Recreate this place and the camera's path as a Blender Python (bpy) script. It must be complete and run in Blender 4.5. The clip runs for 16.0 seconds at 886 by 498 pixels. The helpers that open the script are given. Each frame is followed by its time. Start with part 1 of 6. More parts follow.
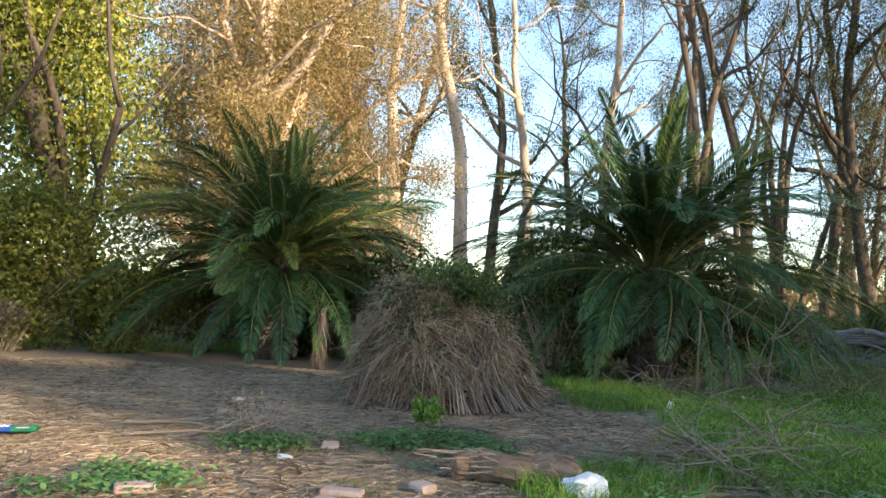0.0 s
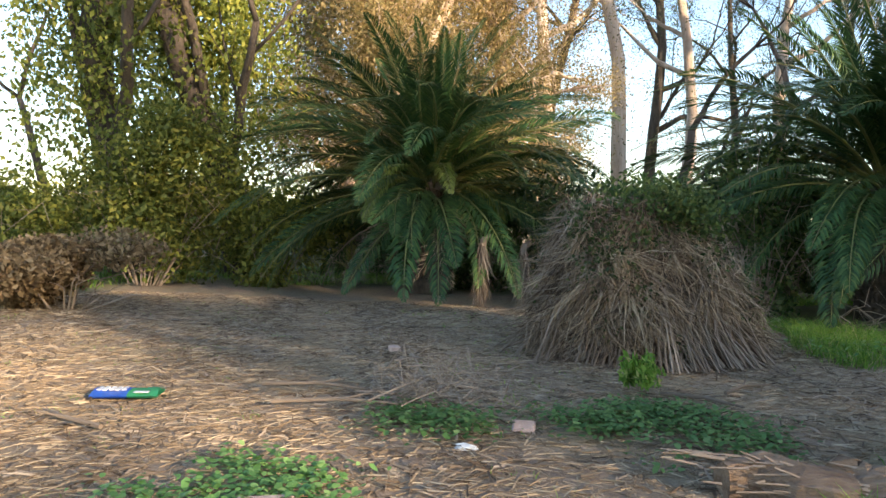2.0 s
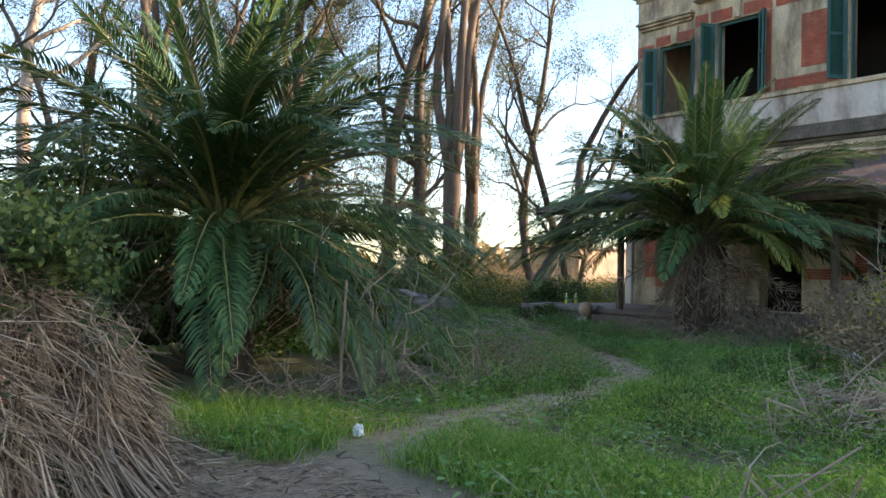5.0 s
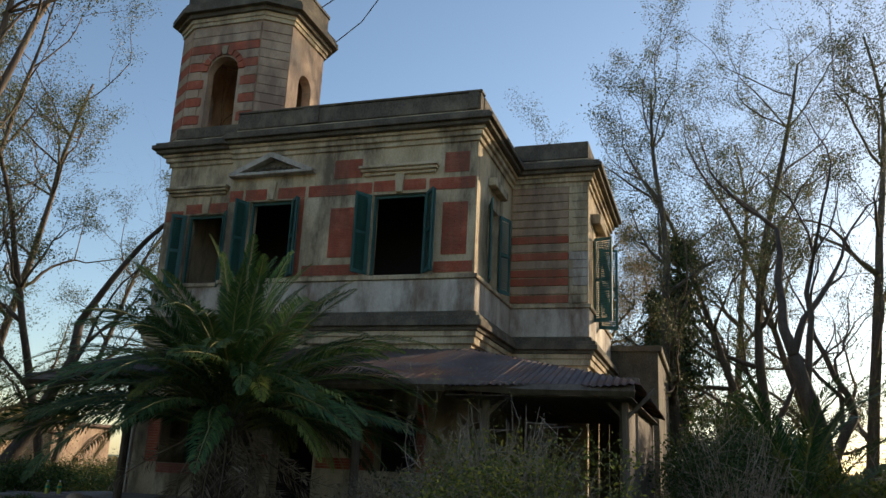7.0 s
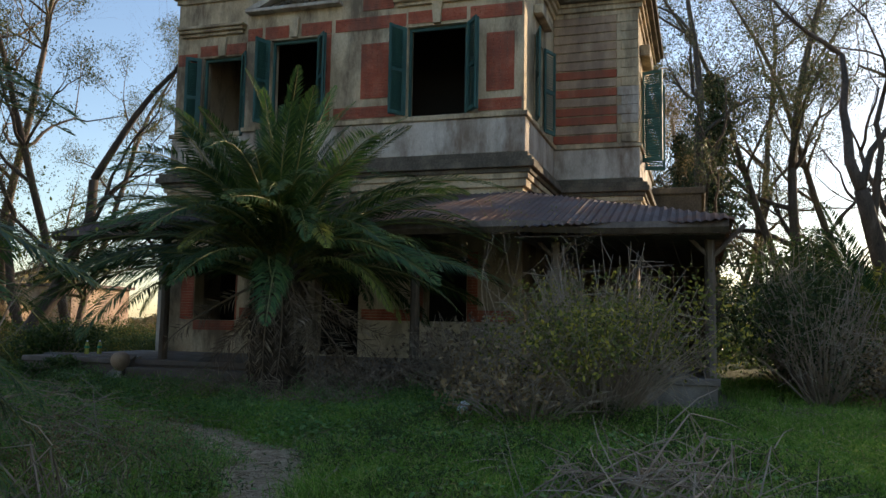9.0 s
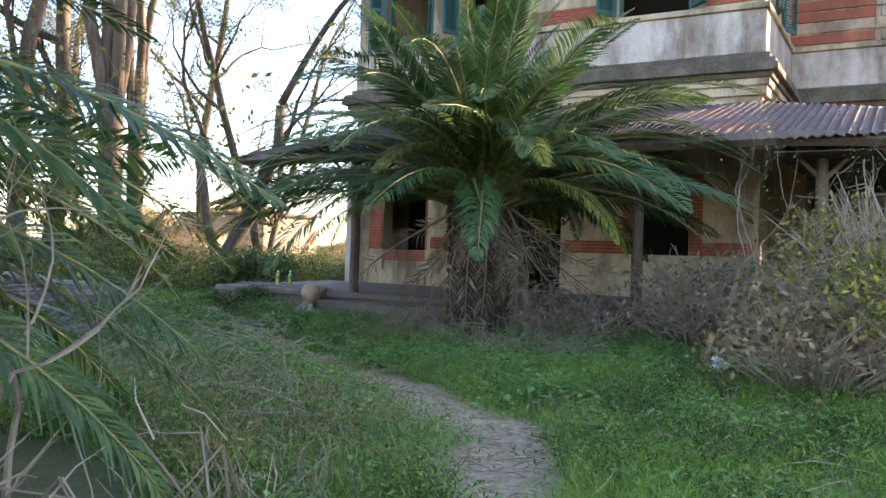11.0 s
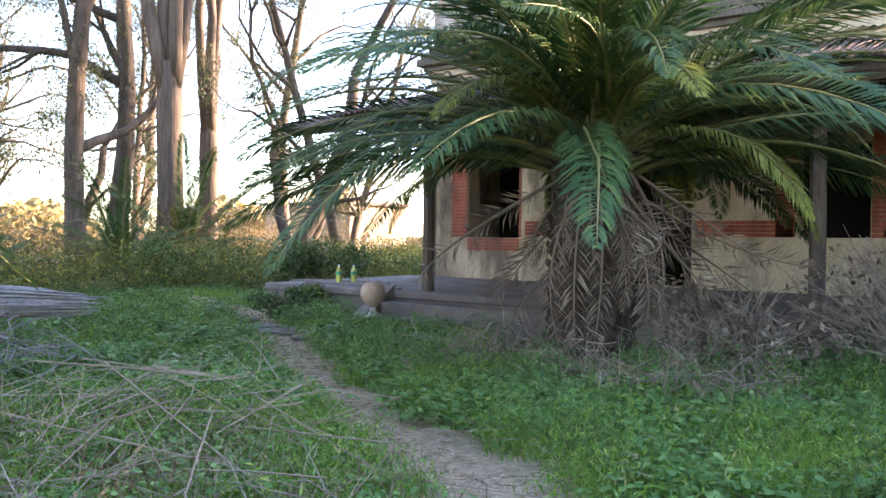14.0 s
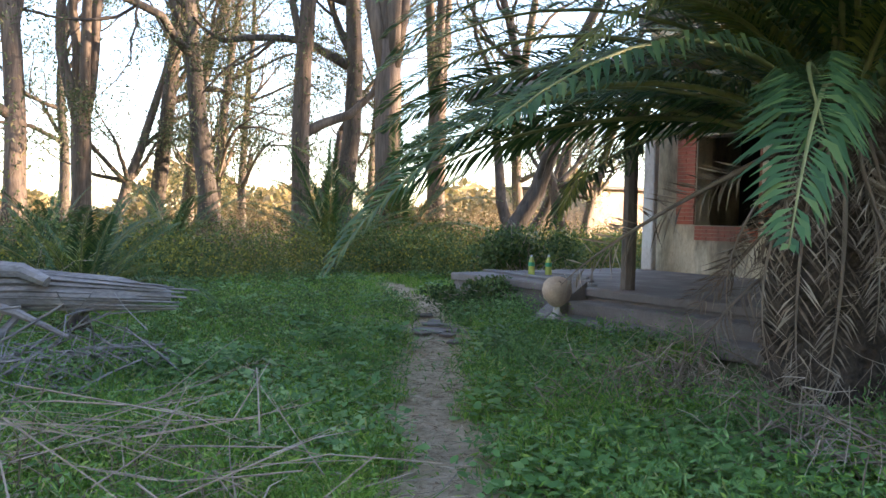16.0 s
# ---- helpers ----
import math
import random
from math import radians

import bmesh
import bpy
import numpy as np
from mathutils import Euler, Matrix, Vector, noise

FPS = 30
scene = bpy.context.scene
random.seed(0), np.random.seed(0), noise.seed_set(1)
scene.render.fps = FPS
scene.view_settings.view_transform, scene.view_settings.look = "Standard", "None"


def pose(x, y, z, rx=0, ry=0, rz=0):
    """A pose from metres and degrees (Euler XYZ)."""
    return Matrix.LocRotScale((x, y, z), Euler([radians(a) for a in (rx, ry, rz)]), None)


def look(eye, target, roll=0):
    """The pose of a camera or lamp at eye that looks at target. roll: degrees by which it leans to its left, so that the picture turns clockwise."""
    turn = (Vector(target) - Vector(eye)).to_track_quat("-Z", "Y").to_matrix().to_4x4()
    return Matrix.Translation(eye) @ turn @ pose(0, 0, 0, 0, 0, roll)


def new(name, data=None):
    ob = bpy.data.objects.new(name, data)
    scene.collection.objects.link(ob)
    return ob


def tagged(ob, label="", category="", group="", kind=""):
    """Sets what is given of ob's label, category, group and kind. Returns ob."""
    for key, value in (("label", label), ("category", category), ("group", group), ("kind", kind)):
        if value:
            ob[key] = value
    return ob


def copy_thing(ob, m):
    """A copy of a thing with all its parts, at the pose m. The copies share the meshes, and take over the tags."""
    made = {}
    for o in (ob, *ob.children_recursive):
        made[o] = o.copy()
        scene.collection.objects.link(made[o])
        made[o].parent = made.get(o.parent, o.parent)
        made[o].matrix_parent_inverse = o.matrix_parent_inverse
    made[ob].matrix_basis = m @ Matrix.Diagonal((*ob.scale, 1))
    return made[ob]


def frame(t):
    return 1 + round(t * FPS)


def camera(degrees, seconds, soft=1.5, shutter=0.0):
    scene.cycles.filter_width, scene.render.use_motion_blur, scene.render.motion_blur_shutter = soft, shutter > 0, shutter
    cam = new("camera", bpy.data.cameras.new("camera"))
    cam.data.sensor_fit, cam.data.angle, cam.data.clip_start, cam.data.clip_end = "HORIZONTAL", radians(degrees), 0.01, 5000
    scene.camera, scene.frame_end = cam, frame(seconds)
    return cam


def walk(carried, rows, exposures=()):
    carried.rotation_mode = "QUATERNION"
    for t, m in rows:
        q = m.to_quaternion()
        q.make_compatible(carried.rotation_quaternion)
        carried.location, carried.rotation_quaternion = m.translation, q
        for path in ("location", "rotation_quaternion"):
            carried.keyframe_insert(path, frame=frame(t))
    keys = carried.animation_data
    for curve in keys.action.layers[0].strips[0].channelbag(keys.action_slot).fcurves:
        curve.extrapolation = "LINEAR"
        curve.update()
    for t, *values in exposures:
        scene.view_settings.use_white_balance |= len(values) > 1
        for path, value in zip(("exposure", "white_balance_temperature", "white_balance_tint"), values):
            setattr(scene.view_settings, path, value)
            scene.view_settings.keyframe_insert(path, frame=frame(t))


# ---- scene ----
cam = camera(57.1, 16.0)
PATH = [
    (0, (0.023, 0.057, 1.358), (-0.114, 1.808, 1.47), 2.0),
    (0.5, (-0.15, 0.526, 1.329), (-0.33, 2.277, 1.331), 1.5),
    (1, (-0.291, 0.978, 1.368), (-0.578, 2.713, 1.3), 1.1),
    (1.5, (-0.518, 1.483, 1.357), (-0.853, 3.208, 1.272), 1.4),
    (2, (-0.718, 2.032, 1.369), (-1.151, 3.736, 1.312), 1.1),
    (2.5, (-1.018, 2.538, 1.377), (-1.482, 4.235, 1.359), 1.0),
    (3, (-1.205, 3.067, 1.383), (-1.502, 4.801, 1.384), 0.9),
    (3.5, (-1.343, 3.634, 1.415), (-1.309, 5.393, 1.456), 0.7),
    (4, (-1.448, 4.173, 1.415), (-1.047, 5.885, 1.478), 1.0),
    (4.5, (-1.459, 4.696, 1.451), (-0.712, 6.289, 1.499), 1.5),
    (5, (-1.49, 5.227, 1.476), (-0.428, 6.63, 1.523), 1.5),
    (7.3, (-0.707, 7.183, 1.61), (0.909, 7.679, 2.099), 2.5),
    (7.5, (-0.654, 7.366, 1.596), (0.947, 7.888, 2.11), 2.5),
    (8, (-0.37, 7.799, 1.573), (1.209, 8.37, 2.098), 2.1),
    (8.5, (-0.033, 8.272, 1.556), (1.606, 8.79, 1.934), 0.8),
    (9, (0.292, 8.697, 1.466), (1.963, 9.225, 1.625), 1.0),
    (9.5, (0.572, 9.118, 1.461), (2.225, 9.724, 1.493), 1.8),
    (10, (1.022, 9.537, 1.502), (2.63, 10.249, 1.492), 1.5),
    (10.2, (1.279, 9.668, 1.518), (2.871, 10.417, 1.506), 1.5),
    (12.3, (3.372, 11.227, 1.506), (4.85, 12.183, 1.527), 1.8),
    (12.5, (3.619, 11.368, 1.503), (5.1, 12.318, 1.528), 1.9),
    (13, (4.22, 11.62, 1.484), (5.716, 12.545, 1.475), 2.2),
    (13.5, (4.801, 11.847, 1.478), (6.271, 12.815, 1.462), 1.7),
    (14, (5.404, 12.06, 1.453), (6.818, 13.108, 1.426), 0.6),
    (14.5, (5.985, 12.136, 1.464), (7.281, 13.327, 1.438), 0.6),
    (15, (6.569, 12.308, 1.458), (7.748, 13.614, 1.433), 0.8),
    (15.5, (7.125, 12.514, 1.463), (8.21, 13.9, 1.416), 1.1),
    (16, (7.603, 12.751, 1.478), (8.628, 14.18, 1.41), 1.3),
]
EXPOSURES = [(0.0, 1.65, 6500, 12), (1.5, 1.6, 6500, 12), (3.0, 1.8, 6500, 17), (4.0, 1.85, 6500, 17), (5.2, 1.9, 6500, 17), (7.3, 0.3, 6500, 10), (8.4, 0.3, 6500, 10), (9.0, 0.7, 6500, 14), (9.5, 1.95, 6500, 17), (9.8, 2.25, 6500, 18), (10.2, 2.4, 6500, 20), (12.5, 3.15, 6500, 26), (13.5, 3.25, 6500, 28), (15.0, 2.85, 6500, 22), (16.0, 2.75, 6500, 22)]
walk(cam, [(t, look(eye, target, roll)) for t, eye, target, roll in PATH], EXPOSURES)

# ---- sky and sun ----
SUN_AZ, SUN_EL = radians(-33), radians(15)
world = bpy.data.worlds.new("world")
scene.world = world
world.use_nodes = True
wn = world.node_tree
sky = wn.nodes.new("ShaderNodeTexSky")
sky.sky_type, sky.sun_disc = "NISHITA", False
sky.sun_elevation, sky.sun_rotation = SUN_EL, radians(90) - SUN_AZ
sky.air_density, sky.dust_density, sky.ozone_density = 1.0, 0.5, 1.5
wn.nodes["Background"].inputs["Strength"].default_value = 0.15
wn.links.new(sky.outputs[0], wn.nodes["Background"].inputs["Color"])
sun = new("sun", bpy.data.lights.new("sun", "SUN"))
sun.data.energy, sun.data.angle, sun.data.color = 5.0, radians(0.6), (1.0, 0.78, 0.52)
to_sun = Vector((math.cos(SUN_AZ) * math.cos(SUN_EL), math.sin(SUN_AZ) * math.cos(SUN_EL), math.sin(SUN_EL)))
sun.matrix_world = look(to_sun * 50, (0, 0, 0))

RNG = np.random.default_rng(7)


# ---- materials ----
def nodes_of(name):
    m = bpy.data.materials.new(name)
    m.use_nodes = True
    nt = m.node_tree
    return m, nt, nt.nodes["Principled BSDF"]


def ramp(nt, source, stops):
    r = nt.nodes.new("ShaderNodeValToRGB")
    el = r.color_ramp.elements
    while len(el) < len(stops):
        el.new(0.5)
    for e, (p, c) in zip(el, stops):
        e.position, e.color = p, (*c, 1)
    nt.links.new(source, r.inputs[0])
    return r.outputs[0]


def noise_of(nt, scale, detail=5, stretch=(1, 1, 1), rough=0.6):
    co = nt.nodes.new("ShaderNodeTexCoord")
    mp = nt.nodes.new("ShaderNodeMapping")
    mp.inputs["Scale"].default_value = stretch
    n = nt.nodes.new("ShaderNodeTexNoise")
    n.inputs["Scale"].default_value, n.inputs["Detail"].default_value, n.inputs["Roughness"].default_value = scale, detail, rough
    nt.links.new(co.outputs["Object"], mp.inputs[0])
    nt.links.new(mp.outputs[0], n.inputs["Vector"])
    return n.outputs["Fac"]


def mixed(nt, fac, a, b, blend="MIX"):
    m = nt.nodes.new("ShaderNodeMix")
    m.data_type, m.blend_type = "RGBA", blend
    for key, v in ((0, fac), (6, a), (7, b)):
        if isinstance(v, (int, float)):
            m.inputs[key].default_value = v
        elif isinstance(v, tuple):
            m.inputs[key].default_value = (*v, 1)
        else:
            nt.links.new(v, m.inputs[key])
    return m.outputs[2]


def bumped(nt, bsdf, height, strength, dist=0.02):
    b = nt.nodes.new("ShaderNodeBump")
    b.inputs["Strength"].default_value, b.inputs["Distance"].default_value = strength, dist
    nt.links.new(height, b.inputs["Height"])
    nt.links.new(b.outputs[0], bsdf.inputs["Normal"])


def surface(name, dark, mid, light, scale=3.0, stretch=(1, 1, 1), rough=0.85, bump=0.5, fine=25.0, dist=0.02, stain=None, metal=0.0):
    """A weathered solid: large variation, fine grain and relief."""
    m, nt, b = nodes_of(name)
    big, small = noise_of(nt, scale, 6, stretch), noise_of(nt, fine, 4, stretch)
    col = ramp(nt, big, [(0.3, dark), (0.5, mid), (0.72, light)])
    col = mixed(nt, 0.35, col, ramp(nt, small, [(0.3, dark), (0.7, light)]))
    if stain:
        st = noise_of(nt, 0.9, 8, (1, 1, 0.35), 0.7)
        f = nt.nodes.new("ShaderNodeMapRange")
        f.inputs["From Min"].default_value, f.inputs["From Max"].default_value = 0.45, 0.62
        nt.links.new(st, f.inputs[0])
        col = mixed(nt, f.outputs[0], col, stain)
    nt.links.new(col, b.inputs["Base Color"])
    b.inputs["Roughness"].default_value, b.inputs["Metallic"].default_value = rough, metal
    bumped(nt, b, small, bump, dist)
    return m


def foliage(name, stops, through_light=0.35, rough=0.5, gloss=0.3):
    """Leaves: each island takes its own tint; light comes through."""
    m, nt, b = nodes_of(name)
    g = nt.nodes.new("ShaderNodeNewGeometry")
    oi = nt.nodes.new("ShaderNodeObjectInfo")
    col = ramp(nt, g.outputs["Random Per Island"], stops)
    hue = nt.nodes.new("ShaderNodeHueSaturation")
    mr = nt.nodes.new("ShaderNodeMapRange")
    mr.inputs["To Min"].default_value, mr.inputs["To Max"].default_value = 0.75, 1.25
    nt.links.new(oi.outputs["Random"], mr.inputs[0])
    nt.links.new(mr.outputs[0], hue.inputs["Value"])
    nt.links.new(col, hue.inputs["Color"])
    nt.links.new(hue.outputs[0], b.inputs["Base Color"])
    b.inputs["Roughness"].default_value, b.inputs["Specular IOR Level"].default_value = rough, gloss
    tr = nt.nodes.new("ShaderNodeBsdfTranslucent")
    nt.links.new(hue.outputs[0], tr.inputs["Color"])
    mx = nt.nodes.new("ShaderNodeMixShader")
    mx.inputs[0].default_value = through_light
    nt.links.new(b.outputs[0], mx.inputs[1])
    nt.links.new(tr.outputs[0], mx.inputs[2])
    nt.links.new(mx.outputs[0], nt.nodes["Material Output"].inputs["Surface"])
    return m


def plain(name, colour, rough=0.6, metal=0.0):
    m, nt, b = nodes_of(name)
    n = noise_of(nt, 30, 3)
    nt.links.new(ramp(nt, n, [(0.3, tuple(c * 0.75 for c in colour)), (0.7, colour)]), b.inputs["Base Color"])
    b.inputs["Roughness"].default_value, b.inputs["Metallic"].default_value = rough, metal
    return m


M = {
    "plaster": surface("cream_plaster", (0.36, 0.27, 0.16), (0.60, 0.48, 0.31), (0.74, 0.64, 0.46), 1.3, (1, 1, 0.5), 0.9, 0.3, 30, 0.01, (0.18, 0.14, 0.095)),
    "white": surface("white_render", (0.36, 0.31, 0.25), (0.55, 0.50, 0.43), (0.70, 0.66, 0.60), 1.5, (1, 1, 0.5), 0.9, 0.3, 30, 0.01, (0.22, 0.17, 0.13)),
    "moss": surface("grimed_stone", (0.04, 0.036, 0.03), (0.10, 0.085, 0.065), (0.26, 0.215, 0.15), 1.6, (1, 1, 0.7), 0.95, 0.5, 22, 0.02),
    "brick": surface("red_brick", (0.24, 0.05, 0.028), (0.43, 0.10, 0.05), (0.56, 0.22, 0.135), 2.0, (1, 1, 1), 0.9, 0.4, 28, 0.01, (0.22, 0.09, 0.06)),
    "stone": surface("pinkish_stone", (0.30, 0.19, 0.125), (0.48, 0.345, 0.235), (0.60, 0.47, 0.34), 1.4, (1, 1, 1), 0.9, 0.4, 25, 0.012, (0.24, 0.17, 0.13)),
    # near-black: the shade of the unlit rooms is put into the colour
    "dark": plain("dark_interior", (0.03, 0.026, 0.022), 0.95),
    "shutter": surface("green_shutter", (0.012, 0.05, 0.045), (0.025, 0.10, 0.09), (0.06, 0.17, 0.15), 3, (1, 1, 0.3), 0.6, 0.2, 40, 0.005),
    "tin": surface("rusty_tin", (0.06, 0.043, 0.038), (0.115, 0.085, 0.08), (0.21, 0.175, 0.17), 1.2, (1, 1, 1), 0.75, 0.2, 20, 0.005, (0.17, 0.085, 0.055), 0.3),
    "wood": surface("weathered_wood", (0.06, 0.045, 0.035), (0.13, 0.10, 0.075), (0.24, 0.19, 0.15), 4, (1, 1, 0.15), 0.85, 0.5, 40, 0.006),
    "greywood": surface("grey_dead_wood", (0.08, 0.07, 0.062), (0.21, 0.19, 0.175), (0.40, 0.37, 0.345), 5, (0.25, 1, 1), 0.85, 0.7, 45, 0.01),
    "euc": surface("eucalyptus_bark", (0.035, 0.025, 0.018), (0.10, 0.07, 0.05), (0.26, 0.195, 0.145), 2.2, (1, 1, 0.12), 0.85, 0.6, 18, 0.03),
    # lighter, pinker bark: evening sun on the trunks is put into the colour
    "pale": surface("pale_bark", (0.30, 0.20, 0.14), (0.52, 0.41, 0.32), (0.72, 0.62, 0.53), 1.6, (1, 1, 0.12), 0.8, 0.4, 16, 0.02),
    "darkbark": surface("dark_bark", (0.03, 0.023, 0.018), (0.075, 0.057, 0.043), (0.17, 0.135, 0.105), 3, (1, 1, 0.15), 0.9, 0.7, 20, 0.03),
    "twig": surface("bare_twigs", (0.17, 0.12, 0.085), (0.30, 0.23, 0.17), (0.44, 0.37, 0.29), 2, (1, 1, 1), 0.85, 0.2, 20, 0.01),
    "concrete": surface("worn_concrete", (0.09, 0.072, 0.058), (0.19, 0.165, 0.14), (0.34, 0.305, 0.27), 2, (1, 1, 1), 0.9, 0.4, 40, 0.008, (0.17, 0.14, 0.12)),
    "claybrick": surface("pink_clay_brick", (0.36, 0.22, 0.17), (0.52, 0.37, 0.30), (0.62, 0.50, 0.43), 6, (1, 1, 1), 0.95, 0.6, 60, 0.006),
    "palm": foliage("palm_leaflets", [(0.0, (0.026, 0.066, 0.022)), (0.6, (0.055, 0.12, 0.036)), (1.0, (0.13, 0.18, 0.05))], 0.25, 0.45, 0.32),
    "palmyoung": foliage("palm_young", [(0.0, (0.11, 0.16, 0.03)), (1.0, (0.34, 0.35, 0.08))], 0.35, 0.4, 0.4),
    "palmdry": foliage("palm_dry", [(0.0, (0.11, 0.08, 0.057)), (0.6, (0.25, 0.195, 0.145)), (1.0, (0.44, 0.365, 0.285))], 0.15, 0.8, 0.1),
    "rachis": surface("palm_rachis", (0.10, 0.12, 0.03), (0.17, 0.18, 0.05), (0.26, 0.24, 0.09), 4, (1, 1, 1), 0.5, 0.1),
    "thatch": foliage("dead_thatch", [(0.0, (0.06, 0.042, 0.03)), (0.55, (0.16, 0.115, 0.078)), (1.0, (0.37, 0.29, 0.205))], 0.12, 0.85, 0.1),
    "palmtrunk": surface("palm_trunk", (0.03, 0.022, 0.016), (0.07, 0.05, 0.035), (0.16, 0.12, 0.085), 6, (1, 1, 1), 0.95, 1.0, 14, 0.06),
    "rot": surface("rotten_wood", (0.09, 0.055, 0.035), (0.22, 0.15, 0.10), (0.38, 0.28, 0.20), 6, (0.3, 1, 1), 0.95, 1.0, 22, 0.05),
    "eucleaf": foliage("eucalyptus_leaves", [(0.0, (0.05, 0.075, 0.03)), (0.7, (0.10, 0.12, 0.05)), (1.0, (0.22, 0.17, 0.08))], 0.35),
    "gold": foliage("golden_leaves", [(0.0, (0.14, 0.125, 0.045)), (0.5, (0.29, 0.225, 0.095)), (1.0, (0.46, 0.34, 0.17))], 0.45),
    "ivy": foliage("ivy_leaves", [(0.0, (0.09, 0.12, 0.025)), (0.6, (0.21, 0.245, 0.05)), (1.0, (0.42, 0.40, 0.08))], 0.45),
    "shrub": foliage("shrub_leaves", [(0.0, (0.03, 0.065, 0.02)), (0.6, (0.07, 0.115, 0.03)), (1.0, (0.14, 0.17, 0.05))], 0.3),
    "yellow": foliage("yellow_shrub_leaves", [(0.0, (0.07, 0.09, 0.025)), (0.6, (0.17, 0.18, 0.04)), (1.0, (0.45, 0.38, 0.06))], 0.35),
    "tan": foliage("dry_undergrowth", [(0.0, (0.13, 0.09, 0.05)), (0.5, (0.27, 0.19, 0.10)), (1.0, (0.42, 0.31, 0.18))], 0.3, 0.8, 0.1),
    "grass": foliage("green_grass", [(0.0, (0.09, 0.19, 0.03)), (0.6, (0.20, 0.38, 0.06)), (0.88, (0.34, 0.48, 0.10)), (1.0, (0.52, 0.45, 0.22))], 0.5, 0.5, 0.25),
    "weed": foliage("broad_weed_leaves", [(0.0, (0.08, 0.18, 0.05)), (0.7, (0.15, 0.30, 0.085)), (1.0, (0.27, 0.41, 0.14))], 0.3, 0.5, 0.3),
    "straw": foliage("straw", [(0.0, (0.20, 0.145, 0.095)), (0.6, (0.38, 0.29, 0.19)), (1.0, (0.58, 0.48, 0.34))], 0.1, 0.8, 0.1),
    "conifer": foliage("conifer_needles", [(0.0, (0.025, 0.045, 0.02)), (1.0, (0.07, 0.10, 0.035))], 0.2),
    "bag": plain("white_plastic", (0.78, 0.82, 0.84), 0.35),
    "blue": plain("blue_plastic", (0.03, 0.12, 0.52), 0.35),
    "green": plain("green_plastic", (0.04, 0.33, 0.14), 0.35),
}
m, nt, b = nodes_of("bottle_plastic")
b.inputs["Base Color"].default_value, b.inputs["Roughness"].default_value = (0.62, 0.66, 0.16, 1), 0.15
b.inputs["Transmission Weight"].default_value = 0.35
M["bottle"] = m


def ground_material():
    m, nt, b = nodes_of("earth_and_turf")
    at = nt.nodes.new("ShaderNodeVertexColor")
    at.layer_name = "cover"
    sep = nt.nodes.new("ShaderNodeSeparateColor")
    nt.links.new(at.outputs["Color"], sep.inputs[0])
    n1, n2, n3 = noise_of(nt, 0.7, 8), noise_of(nt, 9, 8, (1, 1, 1), 0.75), noise_of(nt, 55, 4, (1, 1, 1), 0.7)
    soil = mixed(nt, 0.5, ramp(nt, n2, [(0.3, (0.12, 0.082, 0.056)), (0.5, (0.27, 0.195, 0.135)), (0.7, (0.44, 0.335, 0.235))]),
                 ramp(nt, n3, [(0.3, (0.12, 0.085, 0.06)), (0.7, (0.44, 0.335, 0.235))]))
    straw = mixed(nt, 0.5, ramp(nt, n2, [(0.3, (0.19, 0.14, 0.08)), (0.7, (0.42, 0.33, 0.20))]), ramp(nt, n3, [(0.3, (0.16, 0.12, 0.08)), (0.7, (0.46, 0.38, 0.25))]))
    turf = mixed(nt, 0.5, ramp(nt, n2, [(0.3, (0.07, 0.075, 0.03)), (0.7, (0.19, 0.19, 0.08))]), ramp(nt, n3, [(0.3, (0.07, 0.07, 0.035)), (0.7, (0.17, 0.21, 0.07))]))
    sand = mixed(nt, 0.5, ramp(nt, n2, [(0.3, (0.40, 0.28, 0.175)), (0.7, (0.64, 0.49, 0.33))]), ramp(nt, n3, [(0.3, (0.25, 0.18, 0.12)), (0.7, (0.60, 0.475, 0.33))]))
    col = mixed(nt, ramp(nt, n1, [(0.42, (0, 0, 0)), (0.6, (1, 1, 1))]), soil, straw)
    col = mixed(nt, sep.outputs[1], col, turf)
    patch = nt.nodes.new("ShaderNodeMath")
    patch.operation = "MULTIPLY"
    nt.links.new(sep.outputs[0], patch.inputs[0])
    nt.links.new(ramp(nt, n2, [(0.36, (0.5, 0.5, 0.5)), (0.56, (1, 1, 1))]), patch.inputs[1])
    col = mixed(nt, patch.outputs[0], col, sand)
    nt.links.new(col, b.inputs["Base Color"])
    b.inputs["Roughness"].default_value = 0.95
    bumped(nt, b, n2, 0.7, 0.05)
    return m


M["ground"] = ground_material()


